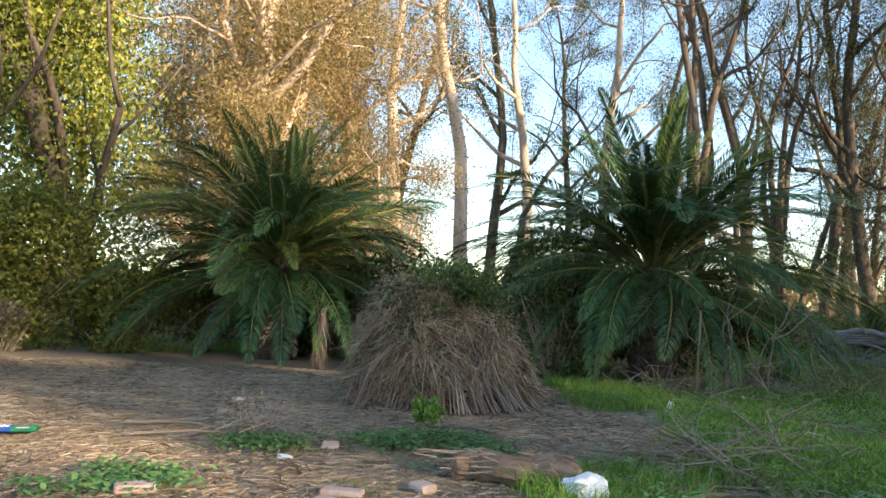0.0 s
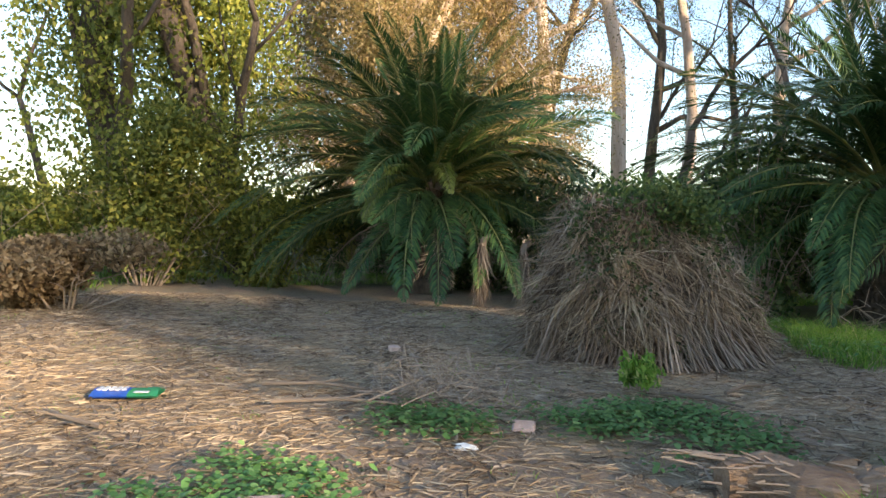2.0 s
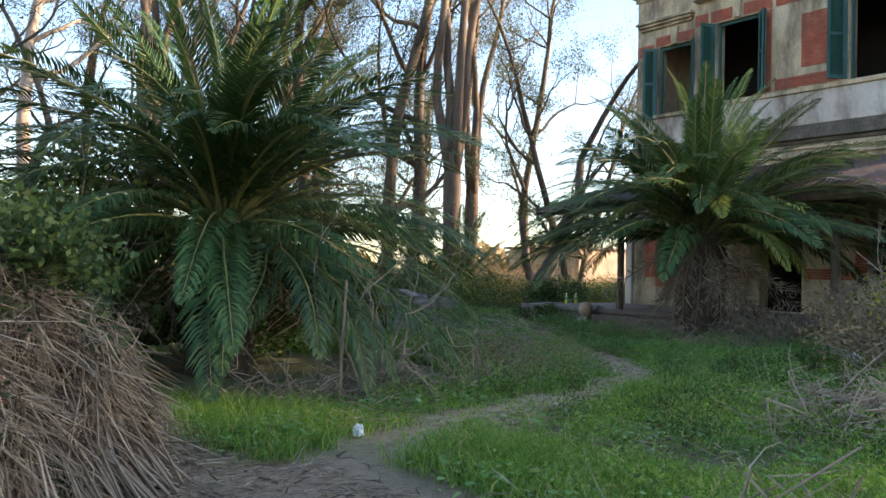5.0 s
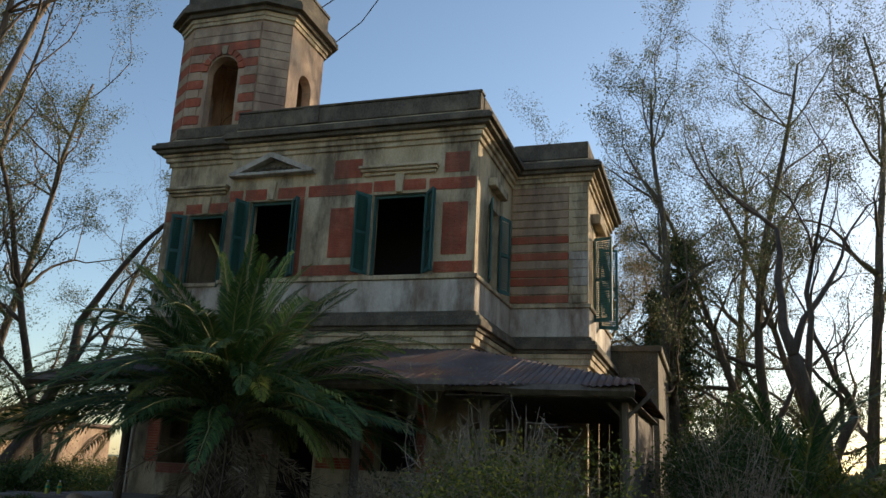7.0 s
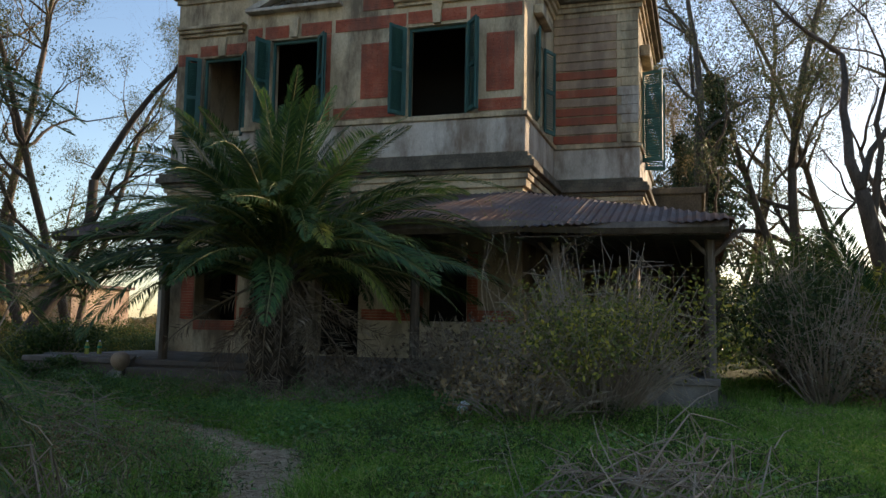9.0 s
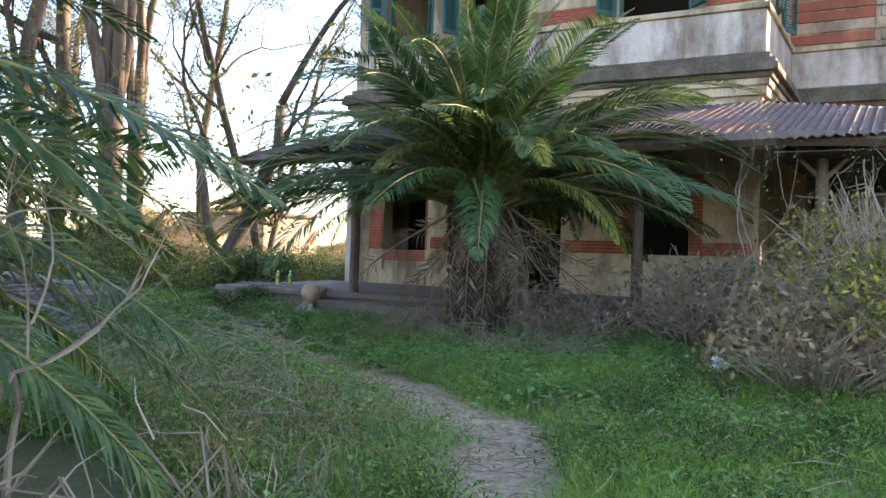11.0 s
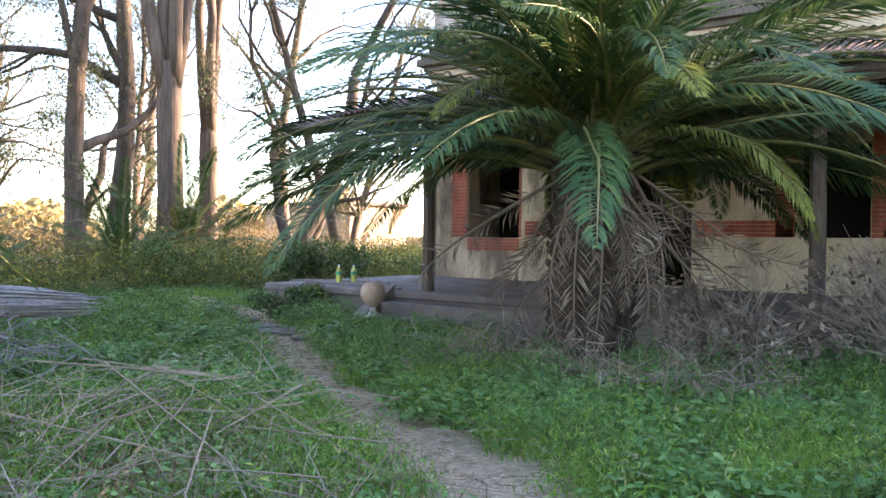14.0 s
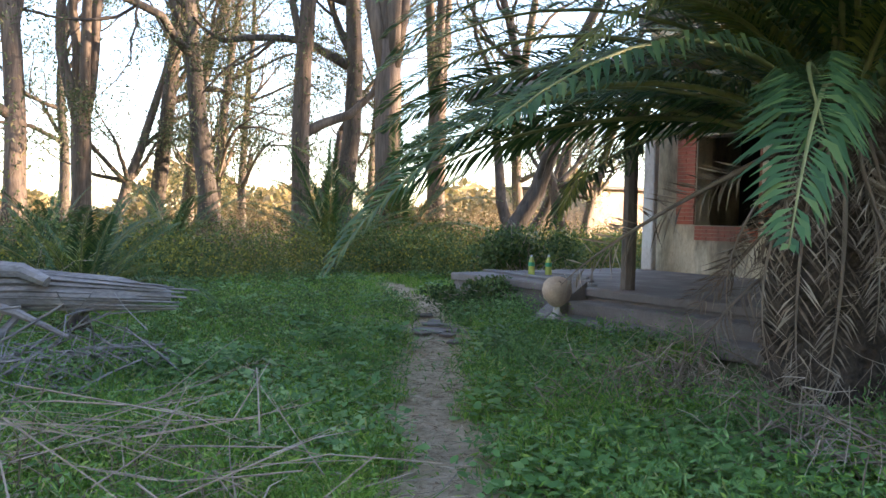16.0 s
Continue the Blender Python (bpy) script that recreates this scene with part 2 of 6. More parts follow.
# ---- mesh building ----
class Mesh:
    def __init__(self):
        self.v, self.f = [], []

    def add(self, verts, faces):
        k = len(self.v)
        self.v += [tuple(p) for p in verts]
        self.f += [tuple(i + k for i in f) for f in faces]
        return self

    def box(self, x0, x1, y0, y1, z0, z1, bev=0.0):
        if bev <= 0:
            vs = [(x, y, z) for x in (x0, x1) for y in (y0, y1) for z in (z0, z1)]
            return self.add(vs, [(0, 1, 3, 2), (4, 6, 7, 5), (0, 4, 5, 1), (2, 3, 7, 6), (0, 2, 6, 4), (1, 5, 7, 3)])
        bm = bmesh.new()
        bmesh.ops.create_cube(bm, size=1)
        for v in bm.verts:
            v.co = Vector(((x0 + x1) / 2 + v.co.x * (x1 - x0), (y0 + y1) / 2 + v.co.y * (y1 - y0), (z0 + z1) / 2 + v.co.z * (z1 - z0)))
        bmesh.ops.bevel(bm, geom=bm.edges[:], offset=bev, segments=1, affect="EDGES")
        bm.verts.index_update()
        self.add([v.co for v in bm.verts], [[v.index for v in f.verts] for f in bm.faces])
        bm.free()
        return self

    def prism(self, poly, z0, z1):
        n = len(poly)
        self.add([(x, y, z0) for x, y in poly] + [(x, y, z1) for x, y in poly],
                 [tuple(range(n))[::-1], tuple(range(n, 2 * n))] + [(i, (i + 1) % n, n + (i + 1) % n, n + i) for i in range(n)])
        return self

    def tube(self, pts, radii, n=7, wob=0.0):
        pts = [Vector(p) for p in pts]
        vs, fs = [], []
        for i, p in enumerate(pts):
            d = (pts[min(i + 1, len(pts) - 1)] - pts[max(i - 1, 0)]).normalized()
            a = d.cross(Vector((0.31, 0.95, 0.05)))
            a = a.normalized() if a.length > 1e-4 else Vector((1, 0, 0))
            c = d.cross(a)
            for j in range(n):
                t = 2 * math.pi * j / n
                r = radii[i] * (1 + wob * math.sin(3 * t + i * 0.7))
                vs.append(p + a * (r * math.cos(t)) + c * (r * math.sin(t)))
        for i in range(len(pts) - 1):
            for j in range(n):
                fs.append((i * n + j, i * n + (j + 1) % n, (i + 1) * n + (j + 1) % n, (i + 1) * n + j))
        fs.append(tuple(range(n))[::-1])
        fs.append(tuple(range((len(pts) - 1) * n, len(pts) * n)))
        return self.add(vs, fs)

    def lathe(self, profile, n=16, at=(0, 0, 0)):
        vs, fs = [], []
        for r, z in profile:
            for j in range(n):
                t = 2 * math.pi * j / n
                vs.append((at[0] + r * math.cos(t), at[1] + r * math.sin(t), at[2] + z))
        for i in range(len(profile) - 1):
            for j in range(n):
                fs.append((i * n + j, i * n + (j + 1) % n, (i + 1) * n + (j + 1) % n, (i + 1) * n + j))
        fs.append(tuple(range(n))[::-1])
        fs.append(tuple(range((len(profile) - 1) * n, len(profile) * n)))
        return self.add(vs, fs)

    def data(self, name, mat, smooth=False):
        me = bpy.data.meshes.new(name)
        me.from_pydata(self.v, [], self.f)
        me.materials.append(mat)
        if smooth:
            me.polygons.foreach_set("use_smooth", [True] * len(me.polygons))
        me.update()
        return me


def quads_data(name, verts, mat, per=4):
    """A mesh of loose polygons, per vertices each, from an (n, per, 3) array."""
    n = len(verts)
    me = bpy.data.meshes.new(name)
    me.vertices.add(n * per)
    me.vertices.foreach_set("co", np.ascontiguousarray(verts, dtype=np.float32).ravel())
    me.loops.add(n * per)
    me.loops.foreach_set("vertex_index", np.arange(n * per, dtype=np.int32))
    me.polygons.add(n)
    me.polygons.foreach_set("loop_start", np.arange(0, n * per, per, dtype=np.int32))
    me.materials.append(mat)
    me.update(calc_edges=True)
    return me


def part(name, data, parent, label=""):
    ob = new(name, data)
    ob.parent = parent
    return tagged(ob, label)


def thing(name, label, category, at=(0, 0, 0), group="", kind=""):
    ob = new(name)
    ob.location = at
    return tagged(ob, label, category, group, kind)


def leaves(centres, size, mat, name="leaves", aspect=0.5, droop=0.0, rng=RNG):
    """Small pointed leaves turned every way, one at each centre."""
    c = np.asarray(centres, dtype=float)
    n = len(c)
    a = rng.normal(size=(n, 3))
    a[:, 2] -= droop
    a /= np.linalg.norm(a, axis=1)[:, None]
    b = np.cross(a, rng.normal(size=(n, 3)))
    b /= np.linalg.norm(b, axis=1)[:, None] + 1e-9
    s = size * rng.uniform(0.6, 1.4, n)[:, None]
    q = np.stack([c - a * s, c + b * s * aspect, c + a * s, c - b * s * aspect], 1)
    return quads_data(name, q, mat)


def strips(p0, way, length, width, mat, name, bend=0.4, rng=RNG):
    """Grass blades or straws: three-point bent slivers."""
    n = len(p0)
    way = way / (np.linalg.norm(way, axis=1)[:, None] + 1e-9)
    side = np.cross(way, rng.normal(size=(n, 3)))
    side /= np.linalg.norm(side, axis=1)[:, None] + 1e-9
    L, w = length[:, None], width[:, None]
    out = rng.normal(size=(n, 3)) * bend
    out[:, 2] = -np.abs(out[:, 2]) * 0.5
    mid = p0 + way * L * 0.55
    tip = p0 + (way + out) * L
    q = np.stack([p0 - side * w, p0 + side * w, mid + side * w * 0.8, tip, mid - side * w * 0.8], 1)
    me = bpy.data.meshes.new(name)
    me.vertices.add(n * 5)
    me.vertices.foreach_set("co", np.ascontiguousarray(q, dtype=np.float32).ravel())
    k = np.arange(n, dtype=np.int32)[:, None] * 5
    me.loops.add(n * 7)
    me.loops.foreach_set("vertex_index", (k + np.array([[0, 1, 2, 4, 4, 2, 3]], dtype=np.int32)).ravel())
    me.polygons.add(n * 2)
    me.polygons.foreach_set("loop_start", (np.arange(n, dtype=np.int32)[:, None] * 7 + np.array([[0, 4]], dtype=np.int32)).ravel())
    me.materials.append(mat)
    me.update(calc_edges=True)
    return me


def ball(n, centre, radii, shell=0.5, rng=RNG, lumps=6):
    """Points of an uneven clump: several lumps, fuller towards the rim."""
    cs = rng.normal(size=(lumps, 3)) * 0.38
    cs *= np.minimum(1, 0.6 / np.linalg.norm(cs, axis=1))[:, None]
    k = rng.integers(0, lumps, n)
    d = rng.normal(size=(n, 3))
    d /= np.linalg.norm(d, axis=1)[:, None]
    r = (shell + (1 - shell) * rng.random(n)) * rng.uniform(0.3, 0.55, lumps)[k]
    p = (cs[k] + d * r[:, None]) * np.asarray(radii)
    p += np.asarray(centre)
    p[:, 2] = np.abs(p[:, 2])
    return p

# ---- ground ----
TRACK = [(-3.0, 7.5), (-0.4, 9.3), (1.6, 10.6), (3.6, 11.6), (6.0, 12.1), (8.2, 13.1), (9.6, 15.0), (10.6, 17.0), (11.8, 18.8), (13.6, 21.2), (15.2, 23.8), (17.0, 28.0)]


def track_gap(x, y):
    best = np.full(np.shape(x), 99.0)
    for (ax, ay), (bx, by) in zip(TRACK, TRACK[1:]):
        t = np.clip(((x - ax) * (bx - ax) + (y - ay) * (by - ay)) / ((bx - ax) ** 2 + (by - ay) ** 2), 0, 1)
        best = np.minimum(best, np.hypot(x - ax - t * (bx - ax), y - ay - t * (by - ay)))
    return best


def wave(x, y):
    return 0.5 * np.sin(1.7 * x + 0.6 * y) + 0.35 * np.sin(3.1 * y - 1.3 * x + 1) + 0.25 * np.sin(5.3 * x + 4.1 * y)


def bare_earth(x, y):
    """1 on the trodden clearing, 0 in the grass."""
    right = np.where(y < 6.8, 0.1, np.where(y < 9.4, 0.5 + (y - 6.8) * 0.55, np.where(y < 10.9, 1.95, 0.9))) + 0.25 * wave(x, y)
    return np.clip((right - x) / 0.7 + 0.5, 0, 1) * np.clip((np.where(x < 0.3, 18.5, 15.6) + 0.4 * wave(x, y) - y) / 1.2, 0, 1) * np.clip((x + 11.5) / 1.5, 0, 1)


def height(x, y):
    z = 0.025 * wave(x * 0.8, y * 0.8)
    d = np.clip(1 - track_gap(x, y) / 0.9, 0, 1)
    return z * (1 - d) - 0.03 * d


def make_ground():
    near = np.concatenate([[-3000, -800, -250, -110, -60, -35], np.arange(-20, 32.1, 0.25), [40, 60, 110, 250, 800, 3000]])
    nearY = np.concatenate([[-3000, -800, -250, -110, -50, -25], np.arange(-8, 40.1, 0.25), [50, 80, 140, 300, 900, 3000]])
    X, Y = np.meshgrid(near, nearY, indexing="ij")
    Z = np.where((X > -20) & (X < 32) & (Y > -8) & (Y < 40), height(X, Y), 0)
    nx, ny = X.shape
    me = bpy.data.meshes.new("ground")
    idx = np.arange(nx * ny).reshape(nx, ny)
    faces = np.stack([idx[:-1, :-1], idx[1:, :-1], idx[1:, 1:], idx[:-1, 1:]], -1).reshape(-1, 4)
    me.from_pydata(np.stack([X, Y, Z], -1).reshape(-1, 3).tolist(), [], faces.tolist())
    col = me.color_attributes.new("cover", "FLOAT_COLOR", "POINT")
    tr = np.clip(1.4 - track_gap(X, Y) / (0.50 + 0.12 * wave(X * 2, Y * 2)), 0, 1) * np.clip((X - 0.6) / 4.0, 0, 1)
    turf = 1 - bare_earth(X, Y)
    turf = np.where((Y < 3) & (X < 2), 0, turf)
    rgba = np.stack([tr, turf, turf * 0, turf * 0 + 1], -1).reshape(-1)
    col.data.foreach_set("color", rgba.astype(np.float32))
    me.materials.append(M["ground"])
    me.polygons.foreach_set("use_smooth", [True] * len(me.polygons))
    return tagged(new("ground", me), "bare straw-strewn earth with a trodden path and turf", "ground", kind="structure")


make_ground()

# ---- the house ----
FX = 20.41      # front wall
HY0, HY1, HYR = 12.95, 21.10, 23.65
BX = 20.72      # recessed bay
SX = 24.80      # front of the side wing
WY0 = 10.40
BACK = 31.0
house = thing("house", "abandoned two-storey villa of cream plaster and red brick", "house", (FX, 18, 0))
house.matrix_basis = Matrix.Identity(4)


def wall_x(mesh, x0, x1, y0, y1, z0, z1, holes):
    """A wall across x with holes (ya, yb, za, zb), cut into boxes; holes in order of y."""
    y = y0
    for ya, yb, za, zb in holes:
        mesh.box(x0, x1, y, ya, z0, z1)
        mesh.box(x0, x1, ya, yb, z0, za)
        mesh.box(x0, x1, ya, yb, zb, z1)
        y = yb
    mesh.box(x0, x1, y, y1, z0, z1)


def wall_y(mesh, y0, y1, x0, x1, z0, z1, holes):
    x = x0
    for xa, xb, za, zb in holes:
        mesh.box(x, xa, y0, y1, z0, z1)
        mesh.box(xa, xb, y0, y1, z0, za)
        mesh.box(xa, xb, y0, y1, zb, z1)
        x = xb
    mesh.box(x, x1, y0, y1, z0, z1)


W3, W2, W1 = (14.5, 16.15), (18.85, 20.3), (21.45, 22.75)
WZ0, WZ1 = 6.95, 9.42
w = Mesh()
wall_x(w, FX, FX + 0.45, HY0, HY1, 4.0, 11.9, [(*W3, WZ0, WZ1), (*W2, WZ0, WZ1)])
wall_x(w, FX, FX + 0.45, HY0, HY1, 0, 4.0, [(14.4, 15.55, 1.5, 3.1), (17.4, 18.7, 0.55, 3.1)])
part("wall", w.data("wall", M["plaster"]), house)
w = Mesh()
wall_x(w, BX, BX + 0.45, HY1, HYR, 4.0, 11.9, [(*W1, WZ0 - 0.2, WZ1 - 0.22)])
wall_x(w, BX, BX + 0.45, HY1, HYR, 0, 4.0, [(21.35, 22.7, 1.44, 3.15)])
w.box(BX + 0.452, BACK, HYR - 0.45, HYR, 0, 11.9)
part("wall", w.data("wall", M["plaster"]), house)
w = Mesh()
wall_y(w, HY0, HY0 + 0.45, FX + 0.452, SX, 0, 11.9, [(21.75, 23.0, WZ0, WZ1)])
part("wall", w.data("wall", M["plaster"]), house)
w = Mesh()
wall_x(w, SX, SX + 0.45, WY0, HY0 - 0.002, 0, 11.9, [(10.95, 12.4, 0.55, 3.2)])
wall_y(w, WY0, WY0 + 0.45, SX + 0.452, BACK, 0, 11.9, [(26.0, 27.3, WZ0 - 0.4, WZ1)])
w.box(BACK - 0.4, BACK, WY0 + 0.452, HYR - 0.452, 0, 11.9)
part("wall", w.data("wall", M["plaster"]), house)
w = Mesh()
w.box(FX + 0.46, BACK - 0.42, HY0 + 0.46, HYR - 0.46, 11.5, 11.7)
w.box(SX + 0.46, BACK - 0.42, WY0 + 0.46, HY0 + 0.45, 11.5, 11.7)
part("roof", w.data("roof", M["moss"]), house)
# inner floor and partitions, coloured near-black to stand for room shade
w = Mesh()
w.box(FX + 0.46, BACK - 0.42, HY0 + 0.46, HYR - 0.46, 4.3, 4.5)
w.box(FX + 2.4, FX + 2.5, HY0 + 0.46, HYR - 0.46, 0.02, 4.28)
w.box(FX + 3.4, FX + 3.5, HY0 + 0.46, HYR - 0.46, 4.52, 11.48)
part("floor_slab", w.data("floor_slab", M["dark"]), house, "near-black slabs standing in for the shade of the rooms")



def run_of(steps, mat, name, label=""):
    """Mouldings round the front: (out, z0, z1) courses stacked."""
    for out, z0, z1 in steps:
        for box in ((FX - out, FX - 0.003, HY0 - out, HY1 + out * 0.3), (BX - out, BX - 0.003, HY1 + out * 0.3 + 0.003, HYR + out), (FX, SX - out - 0.003, HY0 - out, HY0 - 0.003),
                    (SX - out, SX - 0.003, WY0 - out, HY0 - 0.003), (SX, BACK, WY0 - out, WY0 - 0.003)):
            part(name, Mesh().box(*box, z0, z1, 0.012).data(name, mat), house, label)


run_of([(0.10, 4.95, 5.15), (0.16, 5.15, 5.3)], M["plaster"], "string_course")
run_of([(0.22, 5.3, 5.42), (0.34, 5.42, 5.58), (0.28, 5.58, 5.7), (0.14, 5.7, 5.84)], M["moss"], "ledge", "black-stained projecting ledge")
run_of([(0.05, 5.86, 6.78)], M["white"], "white_band")
run_of([(0.12, 6.79, 6.91)], M["plaster"], "sill_course")
run_of([(0.07, 10.9, 11.05), (0.16, 11.05, 11.2), (0.24, 11.2, 11.3)], M["plaster"], "cornice_bed")
run_of([(0.40, 11.3, 11.42), (0.52, 11.42, 11.56), (0.44, 11.56, 11.66), (0.2, 11.66, 11.78)], M["moss"], "cornice", "grimed projecting cornice")
w = Mesh()
w.box(FX - 0.02, FX + 0.33, HY0 - 0.02, HY1, 11.92, 12.45, 0.02)
w.box(FX - 0.06, FX + 0.37, HY0 - 0.06, HY1, 12.452, 12.53, 0.02)
w.box(FX - 0.08, FX + 0.02, 18.2, 18.75, 11.92, 12.44, 0.01)
w.box(FX - 0.08, FX + 0.02, 13.0, 13.3, 11.92, 12.44, 0.01)
w.box(FX + 0.4, SX, HY0 - 0.02, HY0 + 0.3, 11.92, 12.5, 0.02)
w.box(SX - 0.02, SX + 0.33, WY0 - 0.02, HY0 - 0.03, 11.92, 12.5, 0.02)
w.box(SX + 0.34, BACK, WY0 - 0.02, WY0 + 0.3, 11.92, 12.5, 0.02)
w.box(BX - 0.02, BX + 0.4, HY1 + 0.01, HYR, 11.92, 12.3, 0.02)
part("parapet", w.data("parapet", M["moss"]), house, "soot-stained parapet")


def panel(x, y0, y1, z0, z1, mat=None, out=0.03):
    """A brick panel of real courses, proud of the front wall."""
    n = max(1, round((z1 - z0) / 0.078))
    w = Mesh()
    h = (z1 - z0) / n
    for i in range(n):
        k = max(1, round((y1 - y0) / 0.3))
        step = (y1 - y0) / k
        off = step / 2 if i % 2 else 0
        edges = [y0] + [y0 + step * j + off for j in range(1 if not off else 0, k)] + [y1]
        for a, c in zip(edges, edges[1:]):
            if c - a > 0.03:
                w.box(x - out, x - 0.004, a + 0.004, c - 0.004, z0 + h * i + 0.004, z0 + h * (i + 1) - 0.004)
    part("brick_panel", w.data("brick_panel", mat or M["brick"]), house, "red brick panel")


for y0, y1, z0, z1 in [(16.52, 17.5, 7.52, 9.06), (13.2, 13.95, 7.5, 9.06), (16.57, 17.48, 10.0, 10.6), (13.2, 13.95, 9.98, 10.6),
                       (16.45, 18.3, 6.98, 7.3), (13.0, 14.15, 6.98, 7.3), (16.2, 18.3, 9.46, 9.82), (13.0, 14.4, 9.46, 9.82),
                       (15.42, 16.15, 9.5, 9.84), (14.5, 15.2, 9.5, 9.84), (18.42, 19.35, 9.46, 9.82), (19.75, 20.5, 9.46, 9.82), (20.6, 21.06, 9.46, 9.82), (18.42, 18.8, 6.98, 9.44)]:
    panel(FX, y0, y1, z0, z1)
for y0, y1, z0, z1 in [(22.95, 23.6, 9.0, 9.36), (22.15, 22.85, 9.24, 9.56), (21.3, 22.0, 9.24, 9.56), (22.78, 23.1, 6.8, 9.2), (22.72, 23.15, 1.45, 3.2), (21.2, 21.34, 1.45, 3.2), (21.34, 22.7, 1.15, 1.43)]:
    panel(BX, y0, y1, z0, z1)
for y0, y1, z0, z1 in [(13.1, 14.2, 1.5, 1.8), (15.6, 17.3, 1.5, 1.8), (18.8, 21.0, 1.5, 1.8), (14.1, 14.38, 1.5, 3.3), (15.57, 15.9, 1.5, 3.3)]:
    panel(FX, y0, y1, z0, z1)


def hood(x, y0, y1, z0):
    w = Mesh()
    w.box(x - 0.10, x - 0.003, y0 + 0.1, y1 - 0.1, z0, z0 + 0.09, 0.01)
    w.box(x - 0.20, x - 0.003, y0 + 0.04, y1 - 0.04, z0 + 0.092, z0 + 0.18, 0.015)
    w.box(x - 0.28, x - 0.003, y0, y1, z0 + 0.182, z0 + 0.27, 0.015)
    part("window_hood", w.data("window_hood", M["plaster"]), house)


hood(FX, 14.1, 16.58, 10.0)
hood(BX, 21.3, 23.55, 9.85)
w = Mesh()
for yk, zk, xk in ((15.31, 9.44, FX), (19.55, 9.44, FX), (22.07, 9.2, BX)):
    w.add([(xk - 0.12, yk - 0.10, zk), (xk - 0.12, yk + 0.10, zk), (xk - 0.12, yk + 0.14, zk + 0.56), (xk - 0.12, yk - 0.14, zk + 0.56),
           (xk - 0.003, yk - 0.10, zk), (xk - 0.003, yk + 0.10, zk), (xk - 0.003, yk + 0.14, zk + 0.56), (xk - 0.003, yk - 0.14, zk + 0.56)],
          [(0, 1, 2, 3), (0, 4, 5, 1), (1, 5, 6, 2), (2, 6, 7, 3), (3, 7, 4, 0)])
part("keystones", w.data("keystones", M["plaster"]), house)


def pediment():
    w = Mesh()
    y0, y1, z, top = 18.1, 21.05, 10.22, 10.95
    ym = (y0 + y1) / 2
    w.box(FX - 0.28, FX - 0.003, y0, y1, z, z + 0.1, 0.015)
    for a, c in ((y0, ym), (y1, ym)):
        w.add([(FX - 0.28, a, z + 0.102), (FX - 0.28, c, top), (FX - 0.28, c, top - 0.17), (FX - 0.28, a + (0.4 if c > a else -0.4), z + 0.102),
               (FX - 0.003, a, z + 0.102), (FX - 0.003, c, top), (FX - 0.003, c, top - 0.17), (FX - 0.003, a + (0.4 if c > a else -0.4), z + 0.102)],
              [(0, 1, 2, 3), (7, 6, 5, 4), (0, 4, 5, 1), (3, 2, 6, 7)])
    ped = part("pediment", w.data("pediment", M["white"]), house, "weathered triangular pediment")
    w = Mesh()
    w.add([(FX - 0.06, y0 + 0.5, z + 0.102), (FX - 0.06, y1 - 0.5, z + 0.102), (FX - 0.06, ym, top - 0.2)], [(0, 1, 2)])
    for i in range(7):
        y = ym + (i - 3) * 0.2
        w.lathe([(0.0, -0.06), (0.07, -0.04), (0.085, 0.0), (0.07, 0.04), (0.0, 0.06)], 8, (FX - 0.07, y, z + 0.19 + 0.06 * (3 - abs(i - 3)) * 0.5))
    part("relief", w.data("relief", M["moss"]), ped)


pediment()


def shutter_leaf(parent, m, width, z0, z1):
    w = Mesh()
    t = 0.045
    w.box(0, 0.07, -t / 2, t / 2, z0, z1)
    w.box(width - 0.07, width, -t / 2, t / 2, z0, z1)
    for z in (z0, (z0 + z1) / 2 - 0.05, z1 - 0.1):
        w.box(0.072, width - 0.072, -t / 2, t / 2, z, z + 0.1)
    n = int((z1 - z0) / 0.07)
    for i in range(n):
        z = z0 + 0.1 + i * 0.07
        if z + 0.05 < z1 - 0.1:
            w.add([(0.072, -0.02, z), (width - 0.072, -0.02, z), (width - 0.072, 0.02, z + 0.05), (0.072, 0.02, z + 0.05),
                   (0.072, -0.012, z - 0.006), (width - 0.072, -0.012, z - 0.006), (width - 0.072, 0.028, z + 0.044), (0.072, 0.028, z + 0.044)],
                  [(0, 1, 2, 3), (7, 6, 5, 4), (0, 4, 5, 1), (2, 6, 7, 3)])
    ob = part("shutter", w.data("shutter", M["shutter"]), parent, "faded green louvred shutter")
    ob.matrix_basis = m
    return ob


def window(x, y0, y1, z0, z1, left_turn, right_turn):
    win = part("window", None, house)
    w = Mesh()
    for a, c in ((y0, y0 + 0.07), (y1 - 0.07, y1)):
        w.box(x + 0.12, x + 0.2, a + 0.002, c - 0.002, z0 + 0.004, z1 - 0.004)
    w.box(x + 0.12, x + 0.2, y0 + 0.072, y1 - 0.072, z1 - 0.09, z1 - 0.004)
    part("frame", w.data("frame", M["shutter"]), win)
    half = (y1 - y0) / 2 - 0.01
    for turn, yh in ((right_turn, y0), (left_turn, y1)):
        if turn is not None:
            for k in (0, 1):
                sgn = -1 if yh == y0 else 1
                ang = radians(180 + (90 - turn - 12 * k) * (1 if sgn < 0 else -1))
                shutter_leaf(win, Matrix.Translation((x - 0.03 - 0.05 * k, yh + sgn * (0.03 + 0.05 * k), 0)) @ Matrix.Rotation(ang, 4, "Z"), half * 0.62, z0 + 0.02, z1 - 0.02)


